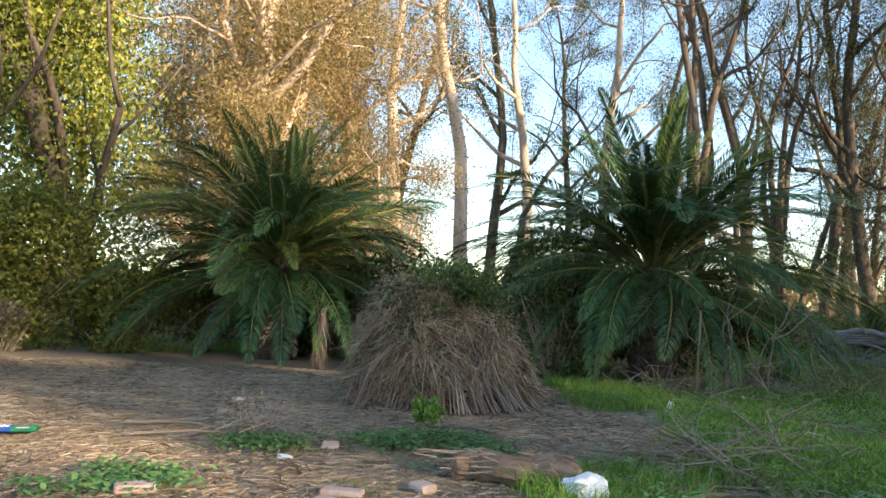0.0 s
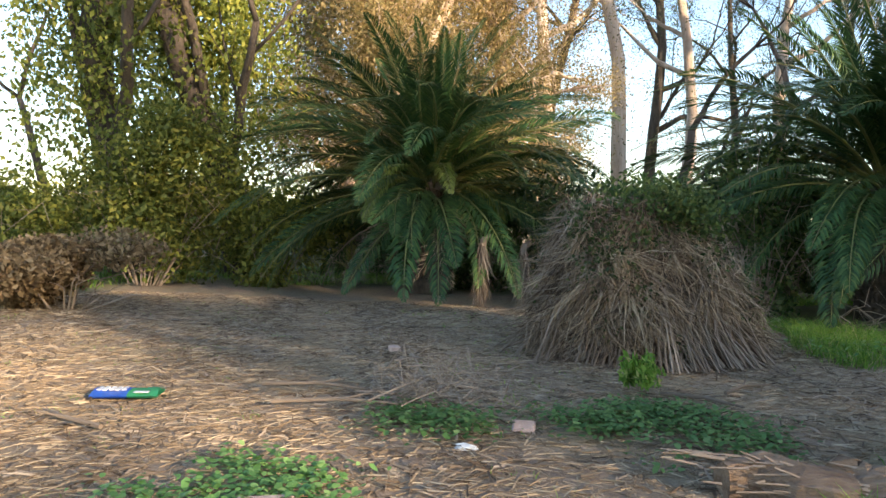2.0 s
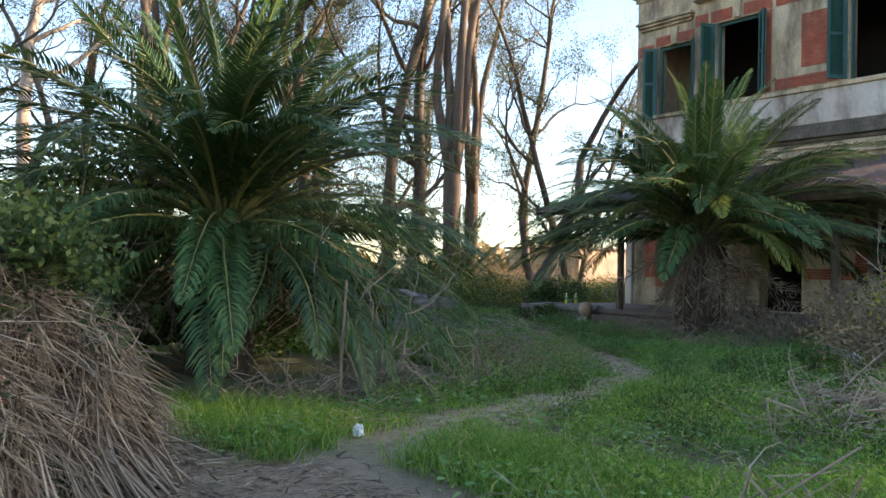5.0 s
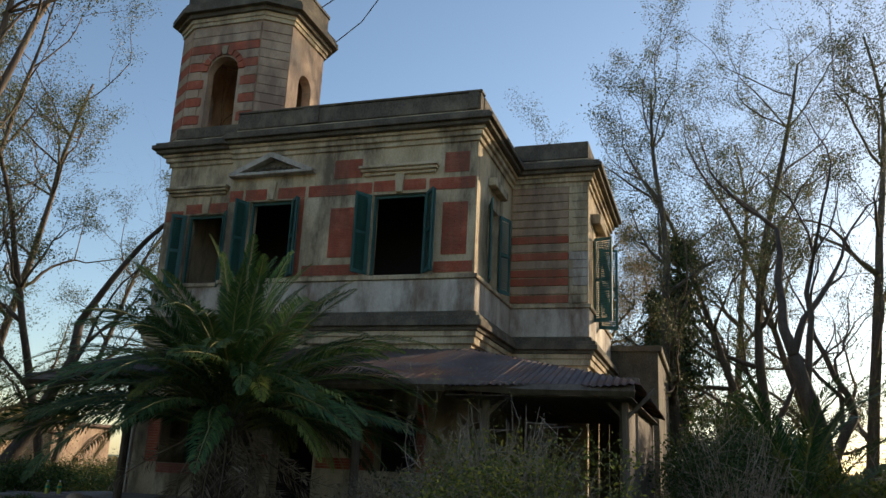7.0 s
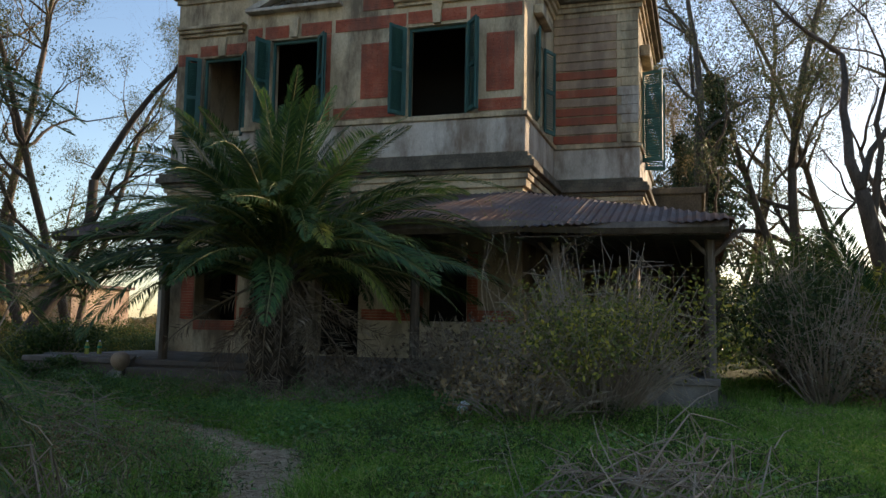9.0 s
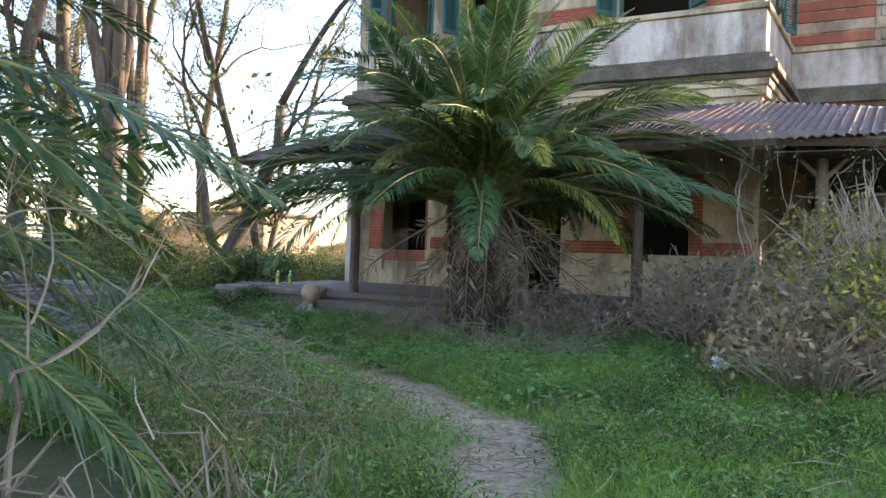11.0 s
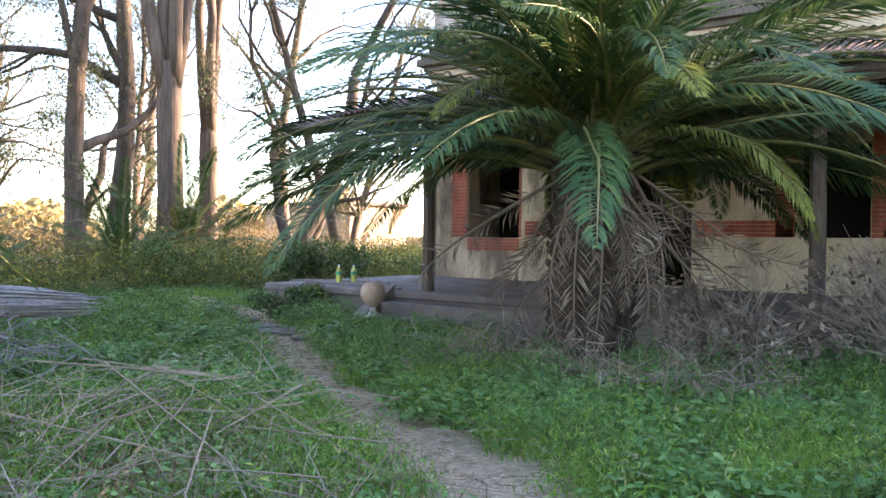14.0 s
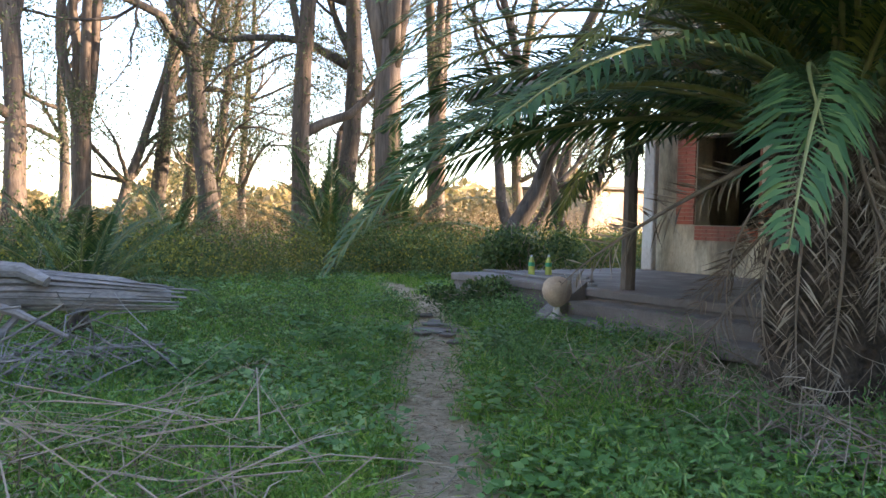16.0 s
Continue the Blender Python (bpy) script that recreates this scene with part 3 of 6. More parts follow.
window(FX, *W3, WZ0, WZ1, 48, 40)
window(FX, *W2, WZ0, WZ1, 60, 35)
window(BX, *W1, WZ0 - 0.2, WZ1 - 0.22, 30, 35)
win = part("window", None, house)
for x, turn in ((21.75, 200), (23.0, -20)):
    shutter_leaf(win, Matrix.Translation((x, HY0 - 0.06, 0)) @ Matrix.Rotation(radians(turn), 4, "Z"), 0.6, WZ0, WZ1)
win = part("window", None, house)
for x, turn in ((26.0, 250), (27.3, -70)):
    shutter_leaf(win, Matrix.Translation((x, WY0 - 0.06, 0)) @ Matrix.Rotation(radians(turn), 4, "Z"), 0.65, WZ0 - 0.4, WZ1)
hw = Mesh()
hw.box(22.0 - 0.4, 23.2, HY0 - 0.25, HY0 - 0.003, 9.95, 10.2, 0.02)
hw.box(25.8, 27.5, WY0 - 0.3, WY0 - 0.003, 9.9, 10.25, 0.02)
part("window_hood", hw.data("window_hood", M["plaster"]), house)

# banded stone courses of the side wing
for i in range(14):
    z0 = 6.95 + i * 0.285
    w = Mesh()
    w.box(SX - 0.05, SX - 0.004, WY0 + 0.62, HY0 - 0.02, z0 + 0.022, z0 + 0.263, 0.008)
    part("course", w.data("course", M["brick"] if i in (0, 2, 3, 5, 7) else M["stone"]), house)
    w = Mesh()
    w.box(SX - 0.06, SX - 0.004, WY0 - 0.03, WY0 + (0.6 if i % 2 else 0.48), z0 + 0.006, z0 + 0.279, 0.008)
    part("quoin", w.data("quoin", M["white"] if 2 <= i <= 5 else M["plaster"]), house)

# low rear wing
w = Mesh()
w.box(BACK + 0.01, 40, 8.6, 12.5, 0, 6.3)
w.box(BACK - 0.1, 40.1, 8.45, 12.6, 6.302, 6.55, 0.03)
part("rear_wing", w.data("rear_wing", M["moss"]), house)

# ---- belvedere tower on the roof ----
tower = thing("tower", "chamfered stone belvedere tower with arched openings", "tower")
TX, TY0, TY1, TD = 21.25, 20.3, 24.35, 24.9
FOOT = [(TX, 23.9), (TX, 21.15), (TX + 0.6, TY0), (TD - 0.6, TY0), (TD, 21.15), (TD, 23.9), (TD - 0.6, 24.75), (TX + 0.6, 24.75)]


def grown(poly, d):
    cx = sum(p[0] for p in poly) / len(poly)
    cy = sum(p[1] for p in poly) / len(poly)
    out = []
    for x, y in poly:
        v = Vector((x - cx, y - cy))
        out.append((cx + v.x * (1 + d / v.length), cy + v.y * (1 + d / v.length)))
    return out


def arched_face(w, a, c, z0, z1, half, spring, thick=0.35):
    """A wall from a to c (seen from outside) with a round-headed opening at its middle."""
    a, c = Vector((*a, 0)), Vector((*c, 0))
    d = (c - a).normalized()
    inn = Vector((-d.y, d.x, 0)) * thick
    L = (c - a).length
    m = L / 2
    hole = [(m - half, z0)] + [(m - half * math.cos(t), spring + half * math.sin(t)) for t in np.linspace(0, math.pi, 13)] + [(m + half, z0)]
    rim = [(0, z0)] + [(L * k / 12, z1) if 0 < k < 12 else (0 if k == 0 else L, z1) for k in range(13)] + [(L, z0)]
    vs, fs = [], []
    for dep in (Vector(), inn):
        for s, z in hole + rim:
            p = a + d * s + dep
            vs.append((p.x, p.y, z))
    n = len(hole)
    for i in range(n - 1):
        fs.append((i, i + 1, n + i + 1, n + i))
        fs.append((2 * n + i, 3 * n + i, 3 * n + i + 1, 2 * n + i + 1))
        fs.append((i, 2 * n + i, 2 * n + i + 1, i + 1))
    w.add(vs, fs)


w = Mesh()
for i in range(8):
    a, c = FOOT[i], FOOT[(i + 1) % 8]
    if i in (0, 2, 4, 6):
        arched_face(w, a, c, 12.3, 16.45, 0.6 if i in (0, 4) else 0.48, 14.6)
    else:
        va, vc = Vector(a), Vector(c)
        dd = (vc - va).normalized()
        nn = Vector((-dd.y, dd.x)) * 0.3
        w.prism([tuple(va), tuple(vc), tuple(vc + nn), tuple(va + nn)], 12.3, 16.45)
part("wall", w.data("wall", M["stone"]), tower)
w = Mesh()
w.prism(grown(FOOT, 0.05), 11.7, 12.298)
part("base", w.data("base", M["plaster"]), tower)
w = Mesh()
for out, z0, z1 in ((0.08, 16.452, 16.6), (0.14, 16.602, 16.75)):
    w.prism(grown(FOOT, out), z0, z1)
part("frieze", w.data("frieze", M["plaster"]), tower)
w = Mesh()
for out, z0, z1 in ((0.28, 16.752, 16.9), (0.5, 16.902, 17.1), (0.42, 17.102, 17.25), (0.15, 17.252, 17.4)):
    w.prism(grown(FOOT, out), z0, z1)
part("cornice", w.data("cornice", M["moss"]), tower, "dark stained tower cornice")
w = Mesh()
w.prism(grown(FOOT, 0.05), 17.402, 18.15)
w.prism(grown(FOOT, 0.1), 18.152, 18.25)
part("parapet", w.data("parapet", M["moss"]), tower)
# brick and stone bands round the arches
for i in range(12):
    z0 = 12.35 + i * 0.335
    for f in (7, 0, 1):
        pa, pc = Vector(FOOT[f]), Vector(FOOT[(f + 1) % 8])
        dd = (pc - pa).normalized()
        out = Vector((dd.y, -dd.x))
        L = (pc - pa).length
        jog = 0.14 if i % 2 else 0.0
        for s0, s1 in (((0.03, L / 2 - 0.88 + jog), (L / 2 + 0.88 - jog, L - 0.03)) if f == 0 and i < 9 else ((0.03, L - 0.03),)):
            w = Mesh().prism([tuple(pa + dd * s0 + out * 0.04), tuple(pa + dd * s1 + out * 0.04), tuple(pa + dd * s1 + out * 0.004), tuple(pa + dd * s0 + out * 0.004)][::-1], z0 + 0.012, z0 + 0.323)
            part("course", w.data("course", M["brick"] if f != 1 and i % 2 and i < 10 else M["stone"]), tower)
for a in range(9):
    t0, t1 = math.pi * a / 9 + 0.03, math.pi * (a + 1) / 9 - 0.03
    w = Mesh()
    ym, zs = 22.525, 14.65
    ring = [(r, t) for t in (t0, t1) for r in (0.62, 0.95 if a == 4 else 0.84)]
    pts = [(ym + r * math.cos(t), zs + r * math.sin(t)) for r, t in (ring[0], ring[1], ring[3], ring[2])]
    w.add([(TX - 0.07, y, z) for y, z in pts] + [(TX - 0.004, y, z) for y, z in pts], [(0, 1, 2, 3), (7, 6, 5, 4), (0, 4, 5, 1), (1, 5, 6, 2), (2, 6, 7, 3), (3, 7, 4, 0)])
    part("voussoir", w.data("voussoir", M["plaster"] if a == 4 else M["brick"]), tower)
rod = Mesh().tube([(23.6, 20.25, 18.2), (23.9, 19.2, 19.1), (24.1, 18.3, 19.3), (24.2, 18.0, 18.9), (24.4, 18.9, 17.9), (24.6, 20.0, 17.3)], [0.022] * 6, 5)
part("bent_rod", rod.data("bent_rod", M["darkbark"]), tower, "bent rusty iron rod")

# ---- veranda ----
PX = 16.3
floor_v = Mesh()
floor_v.box(16.0, FX - 0.004, 8.4, 24.1, 0.0, 0.40)
floor_v.box(15.95, FX - 0.004, 8.35, 24.15, 0.402, 0.53, 0.02)
veranda = thing("veranda", "collapsing veranda with rusty tin roof and timber posts", "veranda")
part("platform", floor_v.data("platform", M["concrete"]), veranda, "cracked concrete platform")
for i, (x0, z1) in enumerate(((15.6, 0.36), (15.2, 0.18))):
    s = Mesh().box(x0, x0 + 0.46, 17.6, 20.9, 0, z1, 0.02)
    part("step", s.data("step", M["concrete"]), veranda)
s = Mesh()
s.add([(16.0, 20.92, 0.62), (16.0, 21.15, 0.62), (15.1, 21.15, 0.1), (15.1, 20.92, 0.1), (16.0, 20.92, 0.3), (16.0, 21.15, 0.3), (15.2, 21.15, -0.05), (15.2, 20.92, -0.05)],
      [(0, 1, 2, 3), (7, 6, 5, 4), (0, 3, 7, 4), (1, 5, 6, 2), (3, 2, 6, 7)])
part("ramp_curb", s.data("ramp_curb", M["concrete"]), veranda)


def roof_sheet(point, u0, u1, k):
    """One corrugated sheet: point(u, s) gives the surface, s from its top to the eave."""
    n, rows = 12, []
    for q in (0.0, 0.33, 0.67, 1.0):
        row = []
        for j in range(n + 1):
            x, y, z = point(u0 + (u1 - u0) * j / n * 1.02, q)
            row.append((x, y, z + 0.022 * (1 if j % 2 else -1) + 0.012 * (k % 2)))
        rows.append(row)
    m = n + 1
    vs = [p for r in rows for p in r] + [(p[0], p[1], p[2] - 0.012) for r in rows for p in r]
    fs = []
    for a in range(3):
        for j in range(n):
            fs.append((a * m + j, a * m + j + 1, (a + 1) * m + j + 1, (a + 1) * m + j))
            o = 4 * m
            fs.append((o + a * m + j, o + (a + 1) * m + j, o + (a + 1) * m + j + 1, o + a * m + j + 1))
    part("roof_sheet", Mesh().add(vs, fs).data("roof_sheet", M["tin"]), veranda)


def front_slope(y, q):
    top = 20.26 if y > 12.9 else 15.2 + 5.06 * max(0.0, (y - 8.2) / 4.7)
    x = top + (15.0 + 0.12 * math.sin(y * 2.1) - top) * q
    sag = 0.05 * math.sin(y * 1.9) - 0.12 * math.exp(-((y - 10.8) / 1.6) ** 2)
    return x, y, 3.40 + 1.38 * (x - 15.1) / 5.16 + sag * q


def end_slope(x, q):
    top = 12.9 if x > 20.2 else 8.2 + 4.7 * max(0.0, (x - 15.2) / 5.06)
    y = top + (8.1 - top) * q
    return x, y, 3.40 + 1.38 * (y - 8.2) / 4.7


for k in range(16):
    roof_sheet(front_slope, 8.2 + 0.9 * k, 9.1 + 0.9 * k, k)
for k in range(11):
    roof_sheet(end_slope, 15.2 + 0.87 * k, 16.07 + 0.87 * k, k)
for yy in (8.5, 11.4, 14.35, 17.4, 20.45):
    p = Mesh().tube([(PX, yy, 0.5), (PX + 0.01, yy, 1.8), (PX, yy + 0.02, 3.5)], [0.105, 0.10, 0.10], 8, 0.04)
    post = part("post", p.data("post", M["wood"]), veranda)
    br = Mesh()
    for sgn in (-1, 1):
        br.tube([(PX - 0.02, yy, 2.75), (PX - 0.02, yy + sgn * 0.62, 3.38)], [0.05, 0.05], 4)
    part("brace", br.data("brace", M["wood"]), post)
bm_ = Mesh()
bm_.box(PX - 0.09, PX + 0.09, 8.2, 22.7, 3.42, 3.6, 0.01)
part("beam", bm_.data("beam", M["wood"]), veranda)
bm_ = Mesh()
bm_.tube([(15.1, 8.2, 3.22), (15.1, 10.2, 3.22), (15.12, 12.0, 3.3), (15.1, 15, 3.27), (15.1, 22.6, 3.27)], [0.11] * 5, 4)
part("fascia", bm_.data("fascia", M["wood"]), veranda, "rotten sagging fascia board")
for i in range(17):
    yy = 8.4 + i * 0.88
    r = Mesh().tube([(15.15, yy, 3.28), (20.3, yy, 4.66)] if yy > 12.1 else [(15.15, yy, 3.2), (24.6, yy, 3.26)], [0.05, 0.05], 4)
    part("rafter", r.data("rafter", M["wood"]), veranda)
# boarding added across the south end to keep sun out of the veranda
for i in range(26):
    x0 = 16.5 + i * 0.32
    bd = Mesh().box(x0, x0 + 0.31, 8.44, 8.47, 0.535, 3.3)
    part("end_board", bd.data("end_board", M["wood"]), veranda)
# more added boarding, closing the east gap against the sun
for i in range(6):
    y0 = 8.48 + i * 0.315
    bd = Mesh().box(24.73, 24.76, y0, y0 + 0.30, 0.535, 3.3)
    part("end_board", bd.data("end_board", M["wood"]), veranda)
# soffit added in a dark bark colour to deepen the under-roof shade
for y0, y1, x1, z1 in ((8.25, 12.0, SX - 0.2, 3.2), (12.02, 22.6, FX - 0.2, 4.56)):
    n = round((y1 - y0) / 0.3)
    for i in range(n):
        a, c = y0 + (y1 - y0) * i / n + 0.006, y0 + (y1 - y0) * (i + 1) / n - 0.006
        z0 = 3.11 if y1 < 13 else 3.18
        bd = Mesh().add([(15.2, a, z0), (15.2, c, z0), (x1, c, z1), (x1, a, z1), (15.2, a, z0 - 0.02), (15.2, c, z0 - 0.02), (x1, c, z1 - 0.02), (x1, a, z1 - 0.02)],
                        [(0, 1, 2, 3), (7, 6, 5, 4), (0, 4, 5, 1), (1, 5, 6, 2), (2, 6, 7, 3), (3, 7, 4, 0)])
        part("roof_board", bd.data("roof_board", M["darkbark"]), veranda)
pl = Mesh().box(20.25, 20.40, 23.35, 23.62, 0.53, 3.6, 0.02)
part("corner_pillar", pl.data("corner_pillar", M["white"]), veranda)

# ---- trees ----
def branch(mesh, tips, rng, p, d, length, r, depth, crook, up, sides, split=(2, 3), shrink=0.68):
    n = 5 if depth > 1 else 4
    pts, rad = [p.copy()], [r]
    q = p.copy()
    dd = d.copy()
    for i in range(n):
        dd = (dd + Vector(rng.normal(size=3)) * crook + Vector((0, 0, up))).normalized()
        q = q + dd * (length / n)
        pts.append(q.copy())
        rad.append(r * (1 - 0.45 * (i + 1) / n) if depth > 0 else r * (1 - 0.85 * (i + 1) / n))
    (mesh[0] if depth > 2 else mesh[1]).tube(pts, rad, sides) if isinstance(mesh, tuple) else mesh.tube(pts, rad, sides)
    if depth == 0:
        tips += [tuple(x) for x in pts[1:]]
        return
    if depth <= 2:
        tips += [tuple(x) for x in pts[3:]]
    for k in range(int(rng.integers(split[0], split[1] + 1))):
        a = Vector(rng.normal(size=3))
        a = (a - dd * a.dot(dd)).normalized()
        nd = (dd + a * rng.uniform(0.45, 1.0)).normalized()
        start = pts[-1] if k == 0 else pts[int(rng.integers(2, n + 1))]
        branch(mesh, tips, rng, start, nd, length * shrink * rng.uniform(0.75, 1.2), rad[-1] * (0.85 if k == 0 else 0.62), depth - 1, crook, up, max(3, sides - 2), split, shrink)


def trunk_tree(seed, name, label, stems, h, r, bark, leafmat, per_tip, spread, size, first=0.45, depth=3, crook=0.16, lean=0.06, limbs=7):
    """A tall tree: one or several tapering stems, side limbs from part way up, loose clumps of leaves."""
    rng = np.random.default_rng(seed)
    t = thing(name, label, "tree")
    w, tips = Mesh(), []
    for s in range(stems):
        a = 2 * math.pi * s / max(stems, 1) + rng.random()
        d = Vector((math.cos(a) * (0.16 if stems > 1 else lean), math.sin(a) * (0.16 if stems > 1 else lean), 1)).normalized()
        p = Vector((0, 0, -0.2)) if stems == 1 else Vector((math.cos(a) * r * 0.4, math.sin(a) * r * 0.4, h * 0.22))
        n = 13
        pts, rad = [p.copy()], [r * (1.35 if stems == 1 else 0.75)]
        base = p.z
        for i in range(n):
            d = (d + Vector((rng.normal() * 0.085, rng.normal() * 0.085, 0.09))).normalized()
            p = p + d * ((h - base) / n)
            pts.append(p.copy())
            rad.append(r * (1.0 if stems == 1 else 0.7) * (1 - 0.8 * (i + 1) / n))
        w.tube(pts, rad, 10, 0.05)
        for k in range(limbs):
            i = int(rng.integers(max(1, int(first * n)), n + 1))
            a = rng.random() * 2 * math.pi
            nd = Vector((math.cos(a), math.sin(a), rng.uniform(0.3, 1.2))).normalized()
            branch(w, tips, rng, pts[i], nd, h * rng.uniform(0.10, 0.2), rad[i] * 0.55, depth - 1, crook, 0.06, 6)
        for k in range(0 if limbs < 9 else 34):
            i = int(rng.integers(1, n))
            q = pts[i].lerp(pts[i + 1], rng.random())
            for j in range(3):
                tips.append(tuple(q + Vector((rng.normal() * 0.5, rng.normal() * 0.5, rng.normal() * 0.6))))
    if stems > 1:
        w.tube([(0, 0, -0.2), (0.02, 0, h * 0.1), (0, 0, h * 0.2), (0, 0, h * 0.25)], [r * 1.5, r * 1.15, r * 1.2, r * 1.0], 12, 0.06)
    part("trunk", w.data("trunk", bark, True), t)
    if leafmat and tips:
        c = np.repeat(np.array(tips), per_tip, 0)
        c = c + rng.normal(size=c.shape) * spread
        c[:, 2] = np.maximum(c[:, 2], 0.4)
        part("crown", leaves(c, size, leafmat, "crown", 0.35, 0.5, rng), t)
    return t


def bare_tree(seed, label, h, r, bark, depth=5, up=0.08, crook=0.17, leafmat=None):
    rng = np.random.default_rng(seed)
    t = thing("bare_tree", label, "tree")
    w, tips = Mesh(), []
    fine = Mesh()
    branch((w, fine), tips, rng, Vector((0, 0, -0.2)), Vector((0.08, 0.05, 1)), h * 0.34, r, depth, crook, up, 10, (2, 3), 0.74)
    part("trunk", w.data("trunk", bark, True), t)
    part("twig_crown", fine.data("twig_crown", bark), t)
    if leafmat:
        c = np.repeat(np.array(tips), 4, 0) + rng.normal(size=(len(tips) * 4, 3)) * 0.13
        part("crown", leaves(c, 0.04, leafmat, "crown", 0.3, 0.3, rng), t)
    return t


def placed(t, x, y, turn=0.0, s=1.0, tall=1.0):
    return copy_thing(t, Matrix.Translation((x, y, 0)) @ Matrix.Rotation(turn, 4, "Z") @ Matrix.Diagonal((s, s, s * tall, 1)))


def first_at(t, x, y, turn=0.0, s=1.0, tall=1.0):
    t.matrix_basis = Matrix.Translation((x, y, 0)) @ Matrix.Rotation(turn, 4, "Z") @ Matrix.Diagonal((s, s, s * tall, 1))


EUC = "tall eucalyptus with peeling bark and a thin high crown"
kinds = {
    "euc": [trunk_tree(11, "eucalyptus_tree", EUC, 1, 22, 0.29, M["euc"], M["eucleaf"], 46, 0.26, 0.058, 0.18, 3, limbs=16),
            trunk_tree(12, "eucalyptus_tree", EUC, 1, 24, 0.33, M["darkbark"], M["eucleaf"], 46, 0.26, 0.058, 0.22, 3, limbs=15),
            trunk_tree(13, "eucalyptus_tree", EUC, 1, 19, 0.22, M["euc"], M["eucleaf"], 42, 0.26, 0.058, 0.18, 3, limbs=15, lean=0.12)],
    # same kind of tree as euc, with sunlit trunk colour painted in
    "eucw": [trunk_tree(14, "eucalyptus_tree", "eucalyptus with smooth trunk, pinkish sunlight put into its bark colour", 1, 23, 0.38, M["pale"], M["eucleaf"], 22, 0.34, 0.065, 0.4, 3, limbs=9)],
    "fork": [trunk_tree(15, "forked_eucalyptus", "tall grey eucalyptus forking into several bare stems", 4, 22, 0.29, M["euc"], M["eucleaf"], 14, 0.3, 0.06, 0.5, 3, limbs=5)],
    "bare": [bare_tree(21, "dark leafless tree with crooked branches", 15, 0.24, M["darkbark"], 6),
             bare_tree(22, "grey leafless tree with fine twigs", 17, 0.22, M["euc"], 6, 0.12)],
}
STAND = [("euc", -6.2, 39.3), ("eucw", -4.1, 35.5), ("eucw", -2.1, 37.6), ("eucw", 0.3, 41.6), ("eucw", 6.2, 44.9), ("fork", 9.2, 40.1), ("fork", 13.8, 42.8), ("euc", 16.9, 44.8),
         ("euc", 19.0, 43.8), ("euc", 19.4, 37.0), ("fork", 20.5, 33.7), ("euc", 27.3, 33.0), ("euc", 11.1, 38.5), ("euc", 15.8, 57.0), ("euc", 15.1, 43.9),
         ("euc", 19.9, 50.8), ("euc", 17.7, 41.0), ("euc", 21.8, 48.0), ("bare", 22.4, 43.4), ("euc", 20.8, 37.4), ("euc", 26.0, 43.7), ("fork", 26.6, 39.8), ("bare", 27.3, 35.4),
         ("euc", 31.8, 36.7), ("bare", 22.2, 30.6), ("bare", 25.2, 33.1), ("euc", 44.5, 3.7), ("euc", 49.5, 11.0), ("bare", -21.2, 24.7), ("bare", -23.2, 28.3), ("bare", -18.6, 38.5),
         ("bare", -14.8, 24.7), ("euc", -9.5, 46), ("euc", 3.2, 52), ("euc", 9.5, 55), ("euc", -14.0, 44), ("euc", 24.0, 58), ("euc", 31.0, 52), ("bare", 38.0, 30.0), ("euc", 35.0, 44.0),
         ("euc", -1.0, 47.0), ("bare", 3.2, 34.0), ("bare", -0.6, 31.5), ("bare", 48.0, 7.0), ("bare", 36.0, 5.0), ("euc", 37.0, 1.0), ("euc", 43.0, 4.5), ("euc", 47.5, 0.5), ("euc", 53.0, 6.0), ("euc", 40.0, 7.5)]
# trees out of view towards the sun, which shade the clearing
STAND += [("euc", 14, -12), ("euc", 24, -13), ("euc", 42, -17), ("euc", 20, -16), ("euc", 36, -20)]
used = set()
for i, (k, x, y) in enumerate(STAND):
    v = kinds[k][i % len(kinds[k])]
    rng_i = np.random.default_rng(100 + i)
    (placed if v.name in used else first_at)(v, x, y, rng_i.random() * 6.28, rng_i.uniform(0.85, 1.15), rng_i.uniform(0.95, 1.15))
    used.add(v.name)

big = bare_tree(31, "big leafless tree with wide crooked limbs beside the house", 20, 0.42, M["darkbark"], 7, 0.07, 0.2, M["eucleaf"])
first_at(big, 26.0, 3.4, 0.5, 0.85)
placed(big, 33.0, 3.0, 2.5, 0.8)
gold = trunk_tree(41, "leafy_tree", "broad tree with dusty golden-green foliage in evening sun", 1, 17, 0.45, M["pale"], M["gold"], 120, 0.5, 0.058, 0.12, 3, limbs=30)
first_at(gold, -7.6, 22.5, 0.3)
placed(gold, -10.5, 27.5, 2.0, 1.05)
placed(gold, -4.6, 27.0, 4.0, 0.8)
placed(gold, 46.5, 9.5, 1.2, 0.8)
placed(gold, 50.0, 15.0, 2.2, 1.0)
# unseen row of copies, added to hold low sun off clearing and palms
for i, (x, y) in enumerate(((9, -7), (20, -6), (26.5, -7), (35, -7.5), (40, -9), (46, -11))):
    placed(gold, x, y, i * 1.1, 0.72 + 0.06 * (i % 3))


